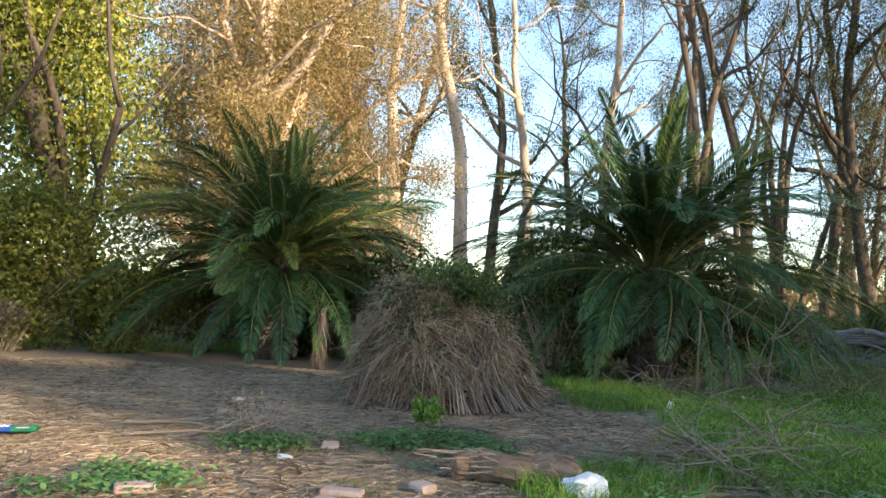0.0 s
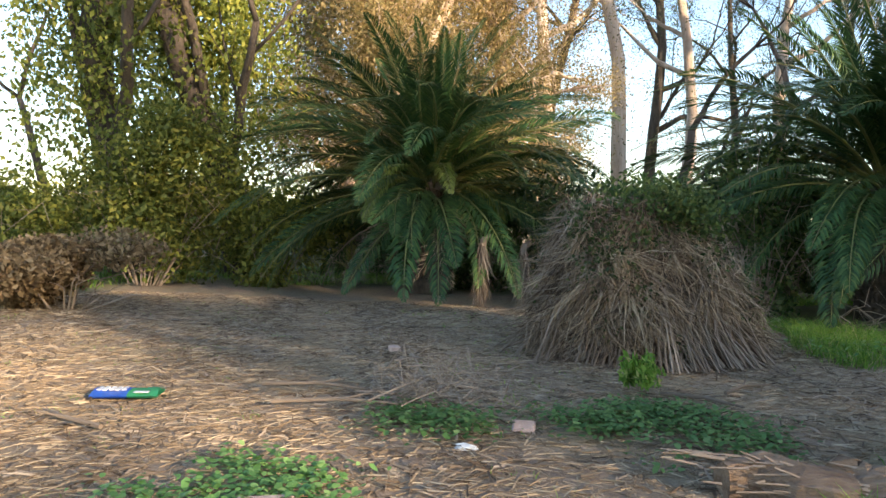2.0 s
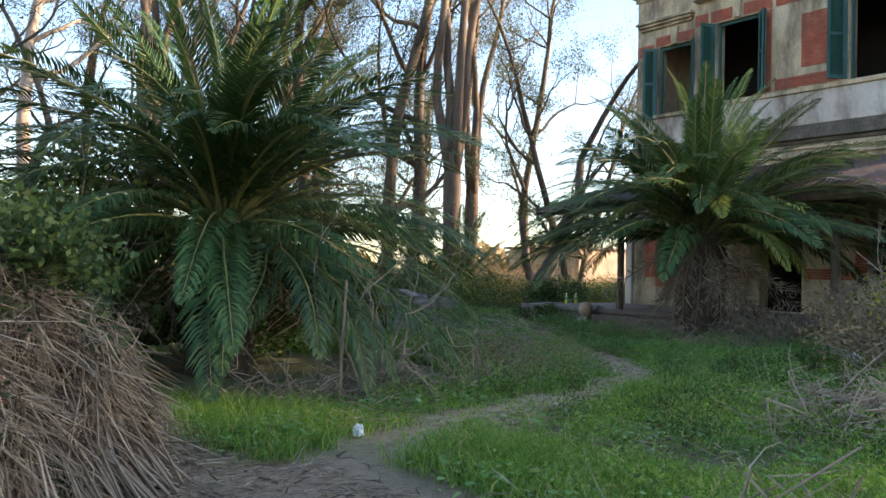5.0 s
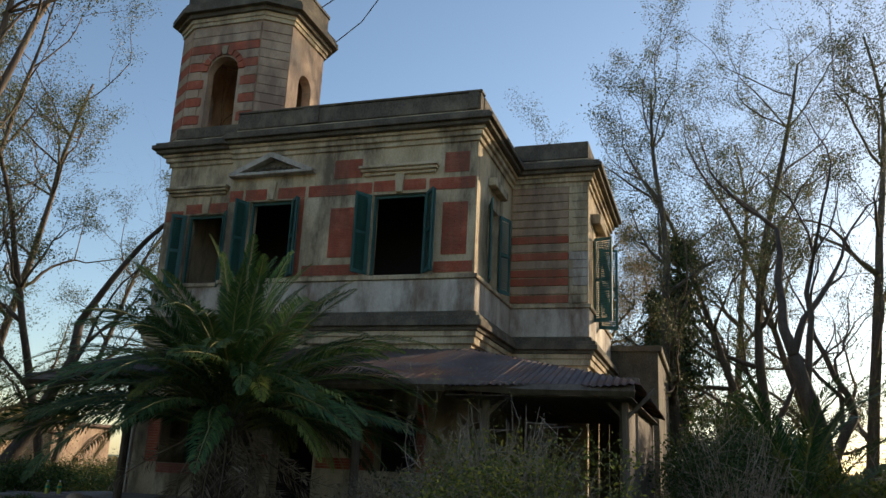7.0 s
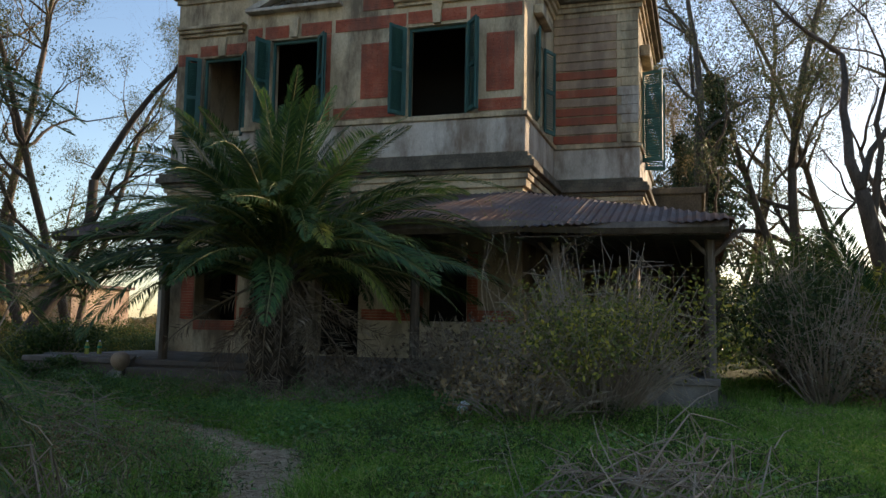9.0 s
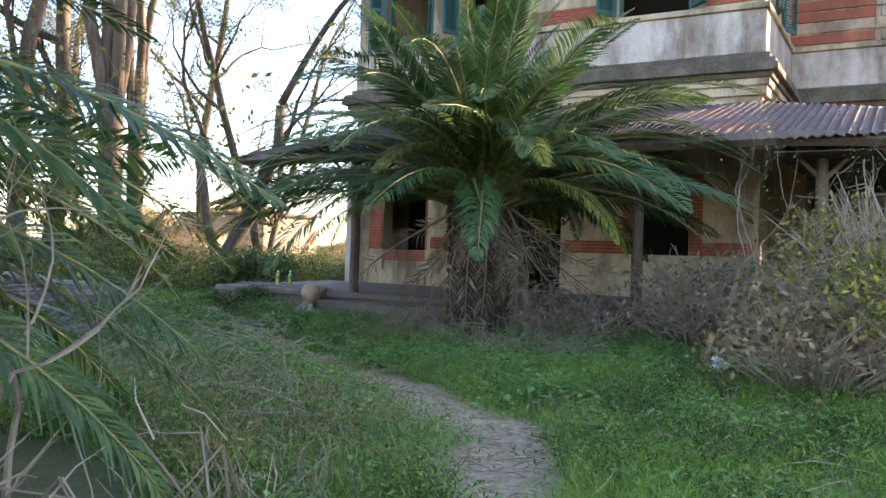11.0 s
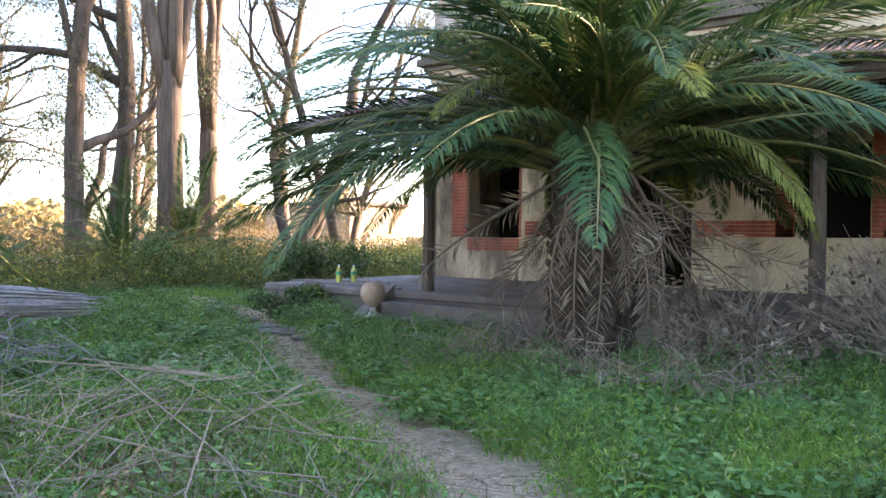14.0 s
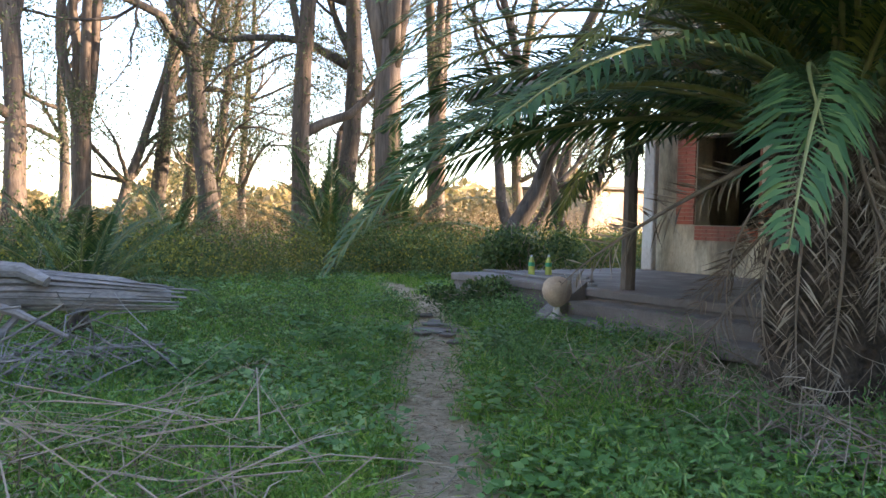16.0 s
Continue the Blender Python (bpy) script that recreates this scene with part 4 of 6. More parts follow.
def conifer(x, y, h):
    rng = np.random.default_rng(51)
    t = thing("conifer", "dark tapering conifer with drooping boughs", "tree", (x, y, 0))
    w = Mesh().tube([(0, 0, -0.2), (0, 0, h * 0.5), (0, 0, h)], [0.35, 0.2, 0.03], 8)
    c = []
    for i in range(120):
        z = h * rng.uniform(0.12, 0.98)
        L = (1 - z / h) * h * 0.24 * rng.uniform(0.5, 1.1) + 0.3
        a = rng.random() * 6.28
        e = (L * math.cos(a), L * math.sin(a), z - L * 0.1)
        w.tube([(0, 0, z), e], [0.04, 0.01], 3)
        s = rng.random((60, 1))
        c.append(np.array([[0, 0, z]]) * (1 - s) + np.array([e]) * s + rng.normal(size=(60, 3)) * 0.22)
    part("trunk", w.data("trunk", M["darkbark"]), t)
    part("crown", leaves(np.concatenate(c), 0.16, M["conifer"], "crown", 0.3, 0.6, rng), t)


conifer(41.6, 8.0, 14)
conifer(46.0, 9.5, 12)


def ivy_tree(x, y, h, r, seed):
    """A dead trunk hung with curtains of ivy."""
    rng = np.random.default_rng(seed)
    t = thing("ivy_covered_tree", "old tree smothered in hanging ivy and creepers", "tree", (x, y, 0))
    w, tips = Mesh(), []
    branch(w, tips, rng, Vector((0, 0, -0.2)), Vector((0.04, 0, 1)), h * 0.55, r, 3, 0.12, 0.14, 10, (3, 4), 0.6)
    part("trunk", w.data("trunk", M["darkbark"], True), t)
    c = []
    for k in range(34):
        tp = tips[int(rng.integers(0, len(tips)))]
        a = rng.random() * 6.28
        rr = rng.uniform(0.3, 1.5)
        px, py = rr * math.cos(a) + tp[0] * 0.35, rr * math.sin(a) + tp[1] * 0.35
        z1 = rng.uniform(0.45, 1.0) * h
        z0 = z1 - rng.uniform(3, 7)
        n = 900
        s = rng.random(n)
        wd = 0.12 + 0.45 * np.abs(np.sin(s * 2.6 + 0.3))
        c.append(np.stack([px + rng.normal(size=n) * wd, py + rng.normal(size=n) * wd, z0 + (z1 - z0) * s], 1))
    c = np.concatenate(c)
    c = c[c[:, 2] > 0.2]
    part("ivy", leaves(c, 0.062, M["ivy"], "ivy", 0.6, 1.2, rng), t, "yellow-green hanging ivy")


ivy_tree(-12.1, 18.3, 13.5, 0.5, 61)
ivy_tree(-10.2, 19.8, 12.0, 0.4, 62)


# ---- palms ----
def frond_data(seed, length, droop, leaf, mat_leaf, width=0.02, pairs=62, lift=0.5, twist=0.0, sparse=1.0, folded=0.45):
    """One feather frond along +x: a curved rib, and leaflets both sides. Returns rib and leaflet meshes."""
    rng = np.random.default_rng(seed)
    n = 12
    s = np.linspace(0, 1, n)
    ang = lift - droop * s ** 1.25
    dx, dz = np.cos(ang) * length / (n - 1), np.sin(ang) * length / (n - 1)
    px, pz = np.concatenate([[0], np.cumsum(dx[:-1])]), np.concatenate([[0], np.cumsum(dz[:-1])])
    py = twist * s ** 2 * length
    rib = Mesh().tube([(px[i], py[i], pz[i]) for i in range(n)], [0.026 * (1 - 0.88 * k) for k in s], 5)
    q = []
    for i in range(pairs):
        t = 0.10 + 0.90 * (i + 0.5) / pairs
        bx, by, bz = np.interp(t, s, px), np.interp(t, s, py), np.interp(t, s, pz)
        a = np.interp(t, s, ang)
        L = leaf * math.sin(math.pi * min(1, (t * 0.80 + 0.2))) ** 0.6 * rng.uniform(0.85, 1.1)
        for sgn in (-1, 1):
            if rng.random() > sparse:
                continue
            fwd = np.array([math.cos(a), 0, math.sin(a)])
            upv = np.array([-math.sin(a), 0, math.cos(a)])
            side = np.array([0, sgn, 0.0])
            d = fwd * rng.uniform(0.72, 0.98) + side * 0.75 + upv * (folded + rng.normal() * (0.5 if mat_leaf is M["palmdry"] else 0.07))
            d /= np.linalg.norm(d)
            b = np.array([bx, by, bz])
            wv = np.cross(d, upv)
            wv /= np.linalg.norm(wv)
            mid = b + d * L * 0.5
            tip = b + d * L + np.array([0, 0, -0.42 * L * rng.uniform(0.5, 1.0)])
            q.append([b, mid + wv * width, tip, mid - wv * width])
    return rib.data("rib", M["rachis"] if mat_leaf is not M["palmdry"] else M["palmdry"], True), quads_data("leaflets", np.array(q), mat_leaf), px, pz


FRONDS = {}
for j, (nm, L, droop, leaf, mt, lift, folded, sp) in enumerate([
        ("up", 3.3, 0.6, 0.45, "palm", 0.1, 0.5, 1), ("arch", 3.4, 1.3, 0.45, "palm", 0.15, 0.35, 1), ("arch2", 3.3, 1.6, 0.45, "palm", 0.2, 0.25, 0.97),
        ("low", 3.2, 1.05, 0.43, "palm", 0.1, 0.15, 0.95), ("young", 1.9, 0.9, 0.36, "palmyoung", 0.2, 0.4, 1), ("yellow", 2.6, 1.7, 0.40, "palmyoung", 0.2, 0.1, 0.95),
        ("dry", 2.4, 1.3, 0.34, "palmdry", 0.1, 0.0, 0.42), ("dry2", 2.0, 0.9, 0.30, "palmdry", 0.0, -0.3, 0.4)]):
    FRONDS[nm] = [frond_data(200 + j * 3 + v, L, droop, leaf, M[mt], 0.0128 if mt != "palmdry" else 0.008, 82, lift, (v - 1) * 0.07, sp, folded) for v in range(3)]


def add_frond(palm, kind, z, az, tilt, s, rng, out=0.12, roll=0.0):
    rib, lf, px, pz = FRONDS[kind][int(rng.integers(0, 3))]
    # a frond that would reach the soil lies higher
    for k in range(60):
        if z + s * float(np.min(pz * math.cos(tilt) + px * math.sin(tilt))) > 0.12:
            break
        tilt += 0.03
    f = part("frond" if kind not in ("dry", "dry2") else "dead_frond", rib, palm)
    f.matrix_basis = Matrix.Translation((out * math.cos(az), out * math.sin(az), z)) @ Matrix.Rotation(az, 4, "Z") @ Matrix.Rotation(-tilt, 4, "Y") @ Matrix.Rotation(roll, 4, "X") @ Matrix.Diagonal((s, s, s, 1))
    part("leaf_blade", lf, f)


def palm(x, y, seed, label, trunk_h, trunk_r, s, n_up=16, n_mid=34, n_low=26, n_dry=14, yellow=5, low=-14):
    rng = np.random.default_rng(seed)
    p = thing("palm_tree", label, "palm tree", (x, y, 0), "date palms")
    w = Mesh().lathe([(trunk_r * 1.15, -0.1), (trunk_r * 1.2, 0.2)] + [(trunk_r * (1.0 + 0.10 * (i % 2)), 0.2 + (trunk_h - 0.2) * i / 14) for i in range(1, 15)] + [(trunk_r * 0.5, trunk_h + 0.25)], 14)
    for i in range(130):
        a, z = i * 2.4, trunk_h * (0.1 + 0.9 * i / 130)
        d = Vector((math.cos(a), math.sin(a), 0))
        w.tube([d * (trunk_r * 0.95) + Vector((0, 0, z)), d * (trunk_r * 1.22) + Vector((0, 0, z + 0.12))], [0.07, 0.035], 4)
    part("trunk", w.data("trunk", M["palmtrunk"]), p)
    for i in range(n_up):
        add_frond(p, "up", trunk_h + 0.15, i * 2.4 + rng.normal() * 0.2, radians(rng.uniform(52, 82)), s * rng.uniform(0.78, 0.96), rng, 0.08, rng.normal() * 0.5)
    for i in range(n_mid):
        add_frond(p, "arch" if i % 3 else "arch2", trunk_h + 0.05, i * 2.4 + 0.7 + rng.normal() * 0.25, radians(rng.uniform(14, 54)), s * rng.uniform(0.88, 1.12), rng, trunk_r * 0.4, rng.normal() * 0.4)
    for i in range(n_low):
        add_frond(p, "low" if i % 3 else "arch", trunk_h - rng.uniform(0.0, 0.3), i * 2.4 + 1.3 + rng.normal() * 0.25, radians(rng.uniform(low, 18)), s * rng.uniform(0.85, 1.12), rng, trunk_r * 0.8, rng.normal() * 0.4)
    for i in range(yellow):
        add_frond(p, "yellow", trunk_h, rng.random() * 6.28, radians(rng.uniform(0, 30)), s * rng.uniform(0.7, 0.9), rng, trunk_r * 0.8)
    for i in range(n_dry):
        add_frond(p, "dry" if i % 2 else "dry2", trunk_h - rng.uniform(0.2, 0.6), rng.random() * 6.28, radians(rng.uniform(-88, -35)), s * min(0.8, trunk_h * 0.40) * rng.uniform(0.55, 1.1), rng, trunk_r * 1.1, rng.normal() * 1.2)
    return p


palm(-4.8, 17.2, 71, "broad young date palm with dark arching fronds to the ground", 2.0, 0.36, 1.12, 24, 66, 60, 14, 10, -26)
palm(2.85, 16.0, 72, "big date palm with fronds sweeping the grass", 2.0, 0.38, 1.14, 24, 66, 64, 10, 5, -24)
p3 = palm(14.45, 16.5, 73, "date palm with dry skirt before the veranda", 2.45, 0.46, 1.3, 26, 52, 26, 26, 8, 5)
rng = np.random.default_rng(733)
for kind, z, az, tilt, s in (("yellow", 2.5, 204, 48, 1.25), ("yellow", 2.4, 182, 30, 1.15), ("yellow", 2.4, 222, 32, 1.2), ("yellow", 2.4, 246, 10, 1.1), ("yellow", 2.5, 160, 40, 1.3),
                             ("dry", 2.2, 196, -72, 0.95), ("dry", 1.9, 176, -52, 0.8), ("dry2", 1.2, 168, -22, 0.8), ("dry2", 2.0, 215, -70, 1.0), ("dry", 2.0, 238, -60, 0.9), ("dry2", 1.9, 260, -66, 0.95)):
    add_frond(p3, kind, z, radians(az), radians(tilt), s, rng, 0.45)

def dead_bundle(x, y, h, seed):
    """A withered frond hanging in a pale sheaf against the palm."""
    rng = np.random.default_rng(seed)
    t = thing("withered_frond", "pale withered palm frond drooping to the ground", "dead frond", (x, y, 0), "withered fronds")
    part("stalk", Mesh().tube([(0.05, 0.35, h * 1.1), (0, 0.1, h * 1.05), (0, 0, h * 0.85), (0.02, -0.03, 0.02)], [0.05, 0.055, 0.05, 0.03], 7, 0.1).data("stalk", M["palmdry"]), t)
    n = 260
    z = rng.uniform(0.35, 1.0, n) * h
    p = np.stack([rng.normal(size=n) * 0.035, rng.normal(size=n) * 0.035, z], 1)
    d = np.stack([rng.normal(size=n) * 0.22, rng.normal(size=n) * 0.22, -np.ones(n)], 1)
    tagged(part("leaf_blade", strips(p, d, np.minimum(rng.uniform(0.3, 0.6, n), z), rng.uniform(0.005, 0.012, n), M["palmdry"], "leaf_blade", 0.1, rng), t), kind="stuff")


dead_bundle(-3.35, 15.0, 1.05, 81)
dead_bundle(-2.75, 15.4, 0.95, 82)

# smaller self-sown palms
for x, y, sd, s in ((-6.9, 18.6, 74, 0.65), (20.6, 4.9, 75, 1.25), (20.5, 33.0, 76, 1.2), (13.8, 33.0, 77, 0.8), (10.5, 30.0, 78, 0.6), (-16.0, 17.5, 79, 0.8), (8.2, 27.5, 80, 0.5), (17.2, 31.0, 81, 0.9), (9.6, 22.5, 82, 0.6)):
    rng = np.random.default_rng(sd)
    p = thing("young_palm", "young self-sown date palm among the undergrowth", "palm tree", (x, y, 0), "young palms")
    st = Mesh().lathe([(0.2 * s, -0.05), (0.22 * s, 0.2), (0.16 * s, 0.5 * s), (0.05, 0.7 * s)], 9)
    part("trunk", st.data("trunk", M["palmtrunk"]), p)
    for i in range(22):
        add_frond(p, ("up", "arch", "young")[i % 3], 0.45 * s, i * 2.4 + rng.normal() * 0.2, radians(rng.uniform(20, 78)), s * rng.uniform(0.8, 1.1), rng, 0.06)


# ---- shrubs and undergrowth ----
def bush(name, label, x, y, rx, ry, h, n, mat, size, twigs=40, seed=1, lumps=9, shell=0.4, thin=0.5):
    rng = np.random.default_rng(seed)
    t = thing(name, label, "shrub", (x, y, 0))
    w = Mesh()
    for i in range(twigs):
        a, k = rng.random() * 6.28, rng.uniform(0.3, 1.0)
        e = Vector((rx * k * math.cos(a), ry * k * math.sin(a), h * rng.uniform(0.4, 1.05) * math.sqrt(max(0.1, 1 - 0.7 * k * k))))
        b = Vector((e.x * 0.15, e.y * 0.15, -0.05))
        m1 = b.lerp(e, 0.5) + Vector((rng.normal() * 0.12, rng.normal() * 0.12, 0.15))
        w.tube([b, m1, e], [0.018, 0.011, 0.004], 4)
        for j in range(3):
            o = m1.lerp(e, rng.uniform(0.1, 0.9))
            w.tube([o, o + Vector(rng.normal(size=3)) * 0.22 * h * 0.5], [0.007, 0.003], 3)
    part("framework", w.data("framework", M["twig"]), t)
    if n:
        c = ball(n, (0, 0, h * 0.48), (rx * 1.25, ry * 1.25, h * 0.62), shell, rng, lumps)
        part("foliage", leaves(c, size, mat, "foliage", thin, 0.2, rng), t)
    return t


SHRUBS = [
    ("ivy_mound", "mound of yellow-green ivy over a stump", -10.4, 16.2, 1.9, 1.6, 3.7, 15000, "ivy", 0.06, 20),
    ("ivy_mound", "ivy spilling over low scrub", -8.3, 17.3, 1.5, 1.3, 2.6, 9000, "ivy", 0.06, 20),
    ("ivy_mound", "creeper mound at the clearing's edge", -12.8, 14.5, 1.8, 1.5, 2.4, 9000, "ivy", 0.06, 20),
    ("green_shrub", "dark shrub between the palms", -1.6, 16.6, 1.5, 1.2, 2.3, 8000, "shrub", 0.05, 40),
    ("green_shrub", "dark scrub under the palm", -4.0, 18.6, 3.0, 1.2, 2.0, 13000, "shrub", 0.055, 60),
    ("green_shrub", "shrub wrapped in creepers", 0.9, 15.4, 0.9, 0.9, 3.0, 6000, "shrub", 0.05, 40),
    ("green_shrub", "dark scrub under the palm", 3.3, 17.4, 2.4, 1.1, 2.0, 14000, "shrub", 0.055, 60),
    ("flowering_shrub", "tangled shrub with yellow new leaves before the veranda", 12.7, 10.1, 2.3, 1.8, 2.75, 11000, "yellow", 0.036, 260),
    ("dead_shrub", "leafless grey thicket of dead twigs", 11.6, 11.0, 1.5, 1.3, 1.2, 1500, "tan", 0.04, 110),
    ("dead_shrub", "dry thicket against the veranda", 15.0, 12.9, 1.6, 1.6, 1.7, 900, "palmdry", 0.05, 170),
    ("dead_shrub", "dry thicket at the porch edge", 14.8, 14.8, 1.0, 1.3, 1.1, 900, "palmdry", 0.05, 100),
    ("green_shrub", "shrub beside the house corner", 19.5, 26.3, 1.2, 1.0, 1.6, 5000, "shrub", 0.05, 30),
    ("green_shrub", "low bush by the porch", 15.4, 22.6, 0.9, 0.6, 0.55, 3500, "shrub", 0.035, 20),
    ("green_shrub", "bright shrub behind the house", 23.3, 4.9, 1.6, 1.4, 3.0, 5000, "yellow", 0.07, 60),
    ("dead_shrub", "bare thicket beside the house", 21.0, 6.0, 2.0, 1.8, 2.6, 2500, "shrub", 0.05, 110),
    ("dead_shrub", "brown thicket under the bare tree", 18.6, 5.0, 2.2, 1.6, 1.4, 2500, "tan", 0.05, 90),
    ("green_shrub", "dark overgrown scrub at the veranda's end", 18.0, 6.4, 2.3, 1.5, 3.0, 7000, "shrub", 0.04, 150),
    ("green_shrub", "tall tangled scrub beside the house", 22.6, 6.4, 2.4, 1.6, 4.0, 12000, "shrub", 0.05, 140),
    ("green_shrub", "dense scrub under the bare tree", 27.0, 5.0, 3.0, 2.0, 4.0, 14000, "eucleaf", 0.08, 80),
    ("green_shrub", "dense scrub under the bare tree", 24.0, 1.8, 3.0, 2.0, 3.4, 14000, "ivy", 0.08, 80),
    ("dry_grass_mound", "sunlit mound of dry grass", -8.9, 12.1, 1.5, 1.1, 1.15, 12000, "tan", 0.05, 10),
]
for i, (nm, lb, x, y, rx, ry, h, n, mt, sz, tw) in enumerate(SHRUBS):
    bush(nm, lb, x, y, rx, ry, h, n, M[mt], sz, tw, 300 + i)

# belts of far undergrowth, too tangled to count
rng = np.random.default_rng(90)
for nm, mt, n, x0, x1, y0, y1, h, sz, lb in [
        ("undergrowth", "tan", 60000, 16, 45, 32, 46, 2.6, 0.045, "dry brown undergrowth in low sun"),
        ("undergrowth", "tan", 50000, -26, 16, 30, 48, 2.2, 0.05, "dry brown undergrowth among trunks"),
        ("undergrowth", "yellow", 60000, 2, 34, 27.5, 34, 1.5, 0.04, "yellow-green scrub along the clearing"),
        ("undergrowth", "shrub", 110000, 2, 34, 27.5, 36, 1.8, 0.045, "green scrub behind the clearing"),
        ("undergrowth", "shrub", 40000, -24, 4, 20.5, 26, 2.0, 0.055, "green scrub behind the palms"),
        ("undergrowth", "shrub", 50000, 26, 60, -8, 12, 2.6, 0.08, "tangled scrub beyond the house"),
        ("undergrowth", "ivy", 30000, -26, -12, 13, 22, 2.4, 0.05, "creepers along the wood's edge")]:
    k = 90
    cx, cy = rng.uniform(x0, x1, k), rng.uniform(y0, y1, k)
    ch, cr = h * rng.uniform(0.35, 1.0, k), rng.uniform(0.7, 2.2, k)
    ok = ~((cx > 15.5) & (cx < 33) & (cy > 7.5) & (cy < 25.5)) & (track_gap(cx, cy) > 1.5)
    pick = rng.choice(np.nonzero(ok)[0], n)
    d = rng.normal(size=(n, 3))
    d /= np.linalg.norm(d, axis=1)[:, None]
    d *= rng.uniform(0.4, 1.0, n)[:, None]
    c = np.stack([cx[pick] + d[:, 0] * cr[pick], cy[pick] + d[:, 1] * cr[pick], np.abs(ch[pick] * 0.45 + d[:, 2] * ch[pick] * 0.55)], 1)
    tagged(new(nm, leaves(c, sz, M[mt], nm, 0.4, 0.1, rng)), lb, "undergrowth", kind="stuff")
n = 60000
a = rng.uniform(-0.6, 2.9, n)
rr = rng.uniform(62, 95, n)
lump = 3.2 + 1.6 * np.sin(a * 17) + 1.1 * np.sin(a * 41 + 1)
c = np.stack([5 + rr * np.cos(a), 10 + rr * np.sin(a), np.abs(rng.random(n) ** 0.8 * lump)], 1)
tagged(new("far_woods", leaves(c, 0.42, M["gold"], "far_woods", 0.5, 0, rng)), "distant hazy line of sunlit woods", "woods", kind="stuff")

# far brick outbuilding
ob_ = thing("outbuilding", "low ruined brick outbuilding among the trees", "building", (39.0, 47.0, 0))
w = Mesh()
wall_x(w, 0, 0.4, -3.5, 3.5, 0, 3.2, [(-0.6, 0.6, 0, 2.1)])
w.box(0.402, 5, -3.5, -3.1, 0, 3.2)
w.box(0.402, 5, 3.1, 3.5, 0, 3.2)
part("wall", w.data("wall", M["stone"]), ob_)
w = Mesh().box(-0.3, 5.2, -3.8, 3.8, 3.202, 3.38, 0.02)
part("roof", w.data("roof", M["tin"]), ob_)

# ---- dry heap ----
def heap():
    rng = np.random.default_rng(401)
    t = thing("dry_heap", "head-high heap of dry cut palm fronds and creepers", "brush heap", (-0.92, 11.1, 0))
    t.scale = (0.95, 0.95, 0.97)

    def rim(a, z):
        return 1.10 * np.clip(1 - (z / 1.95) ** 1.7, 0.02, 1) ** 0.6 + 0.12 * np.sin(a * 3 + 1) + 0.10 * np.sin(a * 5 + z * 4) + 0.08 * np.sin(a * 9 - z * 7) - 0.22 * np.cos(a) * (z > 1.0) * (z - 1.0)

    # thatch hangs in locks of strands, with dark hollows between them
    for nm, locks, per, lo, hi, inner, wide, mt in (("inner_thatch", 420, 26, 0.2, 0.55, 0.74, 0.05, "thatch"), ("outer_thatch", 760, 34, 0.16, 0.5, 0.90, 0.045, "thatch"),
                                                    ("pale_thatch", 130, 26, 0.25, 0.6, 0.96, 0.035, "straw"), ("loose_straw", 9000, 1, 0.12, 0.4, 0.92, 0.03, "twig")):
        la, lz = rng.random(locks) * 6.283, rng.random(locks) ** 0.85 * 1.7
        if nm == "pale_thatch":
            la, lz = rng.normal(-0.75, 0.75, locks), rng.uniform(0.35, 1.3, locks)
        lr = rng.uniform(inner - 0.06, inner + 0.18, locks)
        lean = rng.normal(size=(locks, 2)) * np.array([0.5, 0.4])
        a, z, rr = np.repeat(la, per), np.repeat(lz, per), np.repeat(lr, per)
        n = len(a)
        r = rim(a, z) * rr
        p = np.stack([r * np.cos(a), r * np.sin(a) * 0.9, z], 1) + rng.normal(size=(n, 3)) * wide
        out = np.repeat(np.clip(0.75 - 0.3 * lz, 0.2, 1), per)
        jit = 0.26 if per > 1 else 0.9
        d = np.stack([np.cos(a) * out, np.sin(a) * out, np.full(n, -1.0)], 1)
        d[:, 0] += -np.sin(a) * np.repeat(lean[:, 0], per)
        d[:, 1] += np.cos(a) * np.repeat(lean[:, 0], per)
        d[:, 2] += np.repeat(lean[:, 1], per)
        d += rng.normal(size=(n, 3)) * jit
        L = np.repeat(rng.uniform(lo, hi, locks), per) * rng.uniform(0.6, 1.15, n)
        L = np.minimum(L, np.maximum(p[:, 2] / 0.8, 0.12))
        p[:, 2] = np.maximum(p[:, 2], 0.03)
        me = strips(p, d, L, rng.uniform(0.002, 0.0065, n), M[mt], nm, 0.42, rng)
        tagged(part(nm, me, t), kind="stuff")
    for i in range(190):
        aa = rng.normal(-0.95, 0.75)
        z0 = rng.uniform(0.15, 1.1)
        r0 = float(rim(np.array(aa), np.array(z0))) * 0.95
        r1 = rng.uniform(1.2, 1.62)
        b = aa + rng.normal() * 0.25
        w = Mesh().tube([(r0 * math.cos(aa), r0 * math.sin(aa) * 0.9, z0), (r1 * 0.84 * math.cos(b), r1 * 0.76 * math.sin(b), z0 * rng.uniform(0.3, 0.5)), (r1 * math.cos(b), r1 * math.sin(b) * 0.9, 0.02)], [0.005, 0.008, 0.011], 4)
        part("frond_stem", w.data("frond_stem", M["palmdry"] if i % 3 else M["twig"]), t)
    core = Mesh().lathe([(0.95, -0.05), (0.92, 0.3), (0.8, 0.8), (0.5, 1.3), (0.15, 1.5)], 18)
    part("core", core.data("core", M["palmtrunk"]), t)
    c = ball(8000, (0.2, -0.2, 1.5), (0.95, 0.9, 0.6), 0.15, rng, 22)
    tagged(part("creeper", leaves(c, 0.028, M["shrub"], "creeper", 0.6, 0.2, rng), t, "fresh green creeper on top"), kind="stuff")
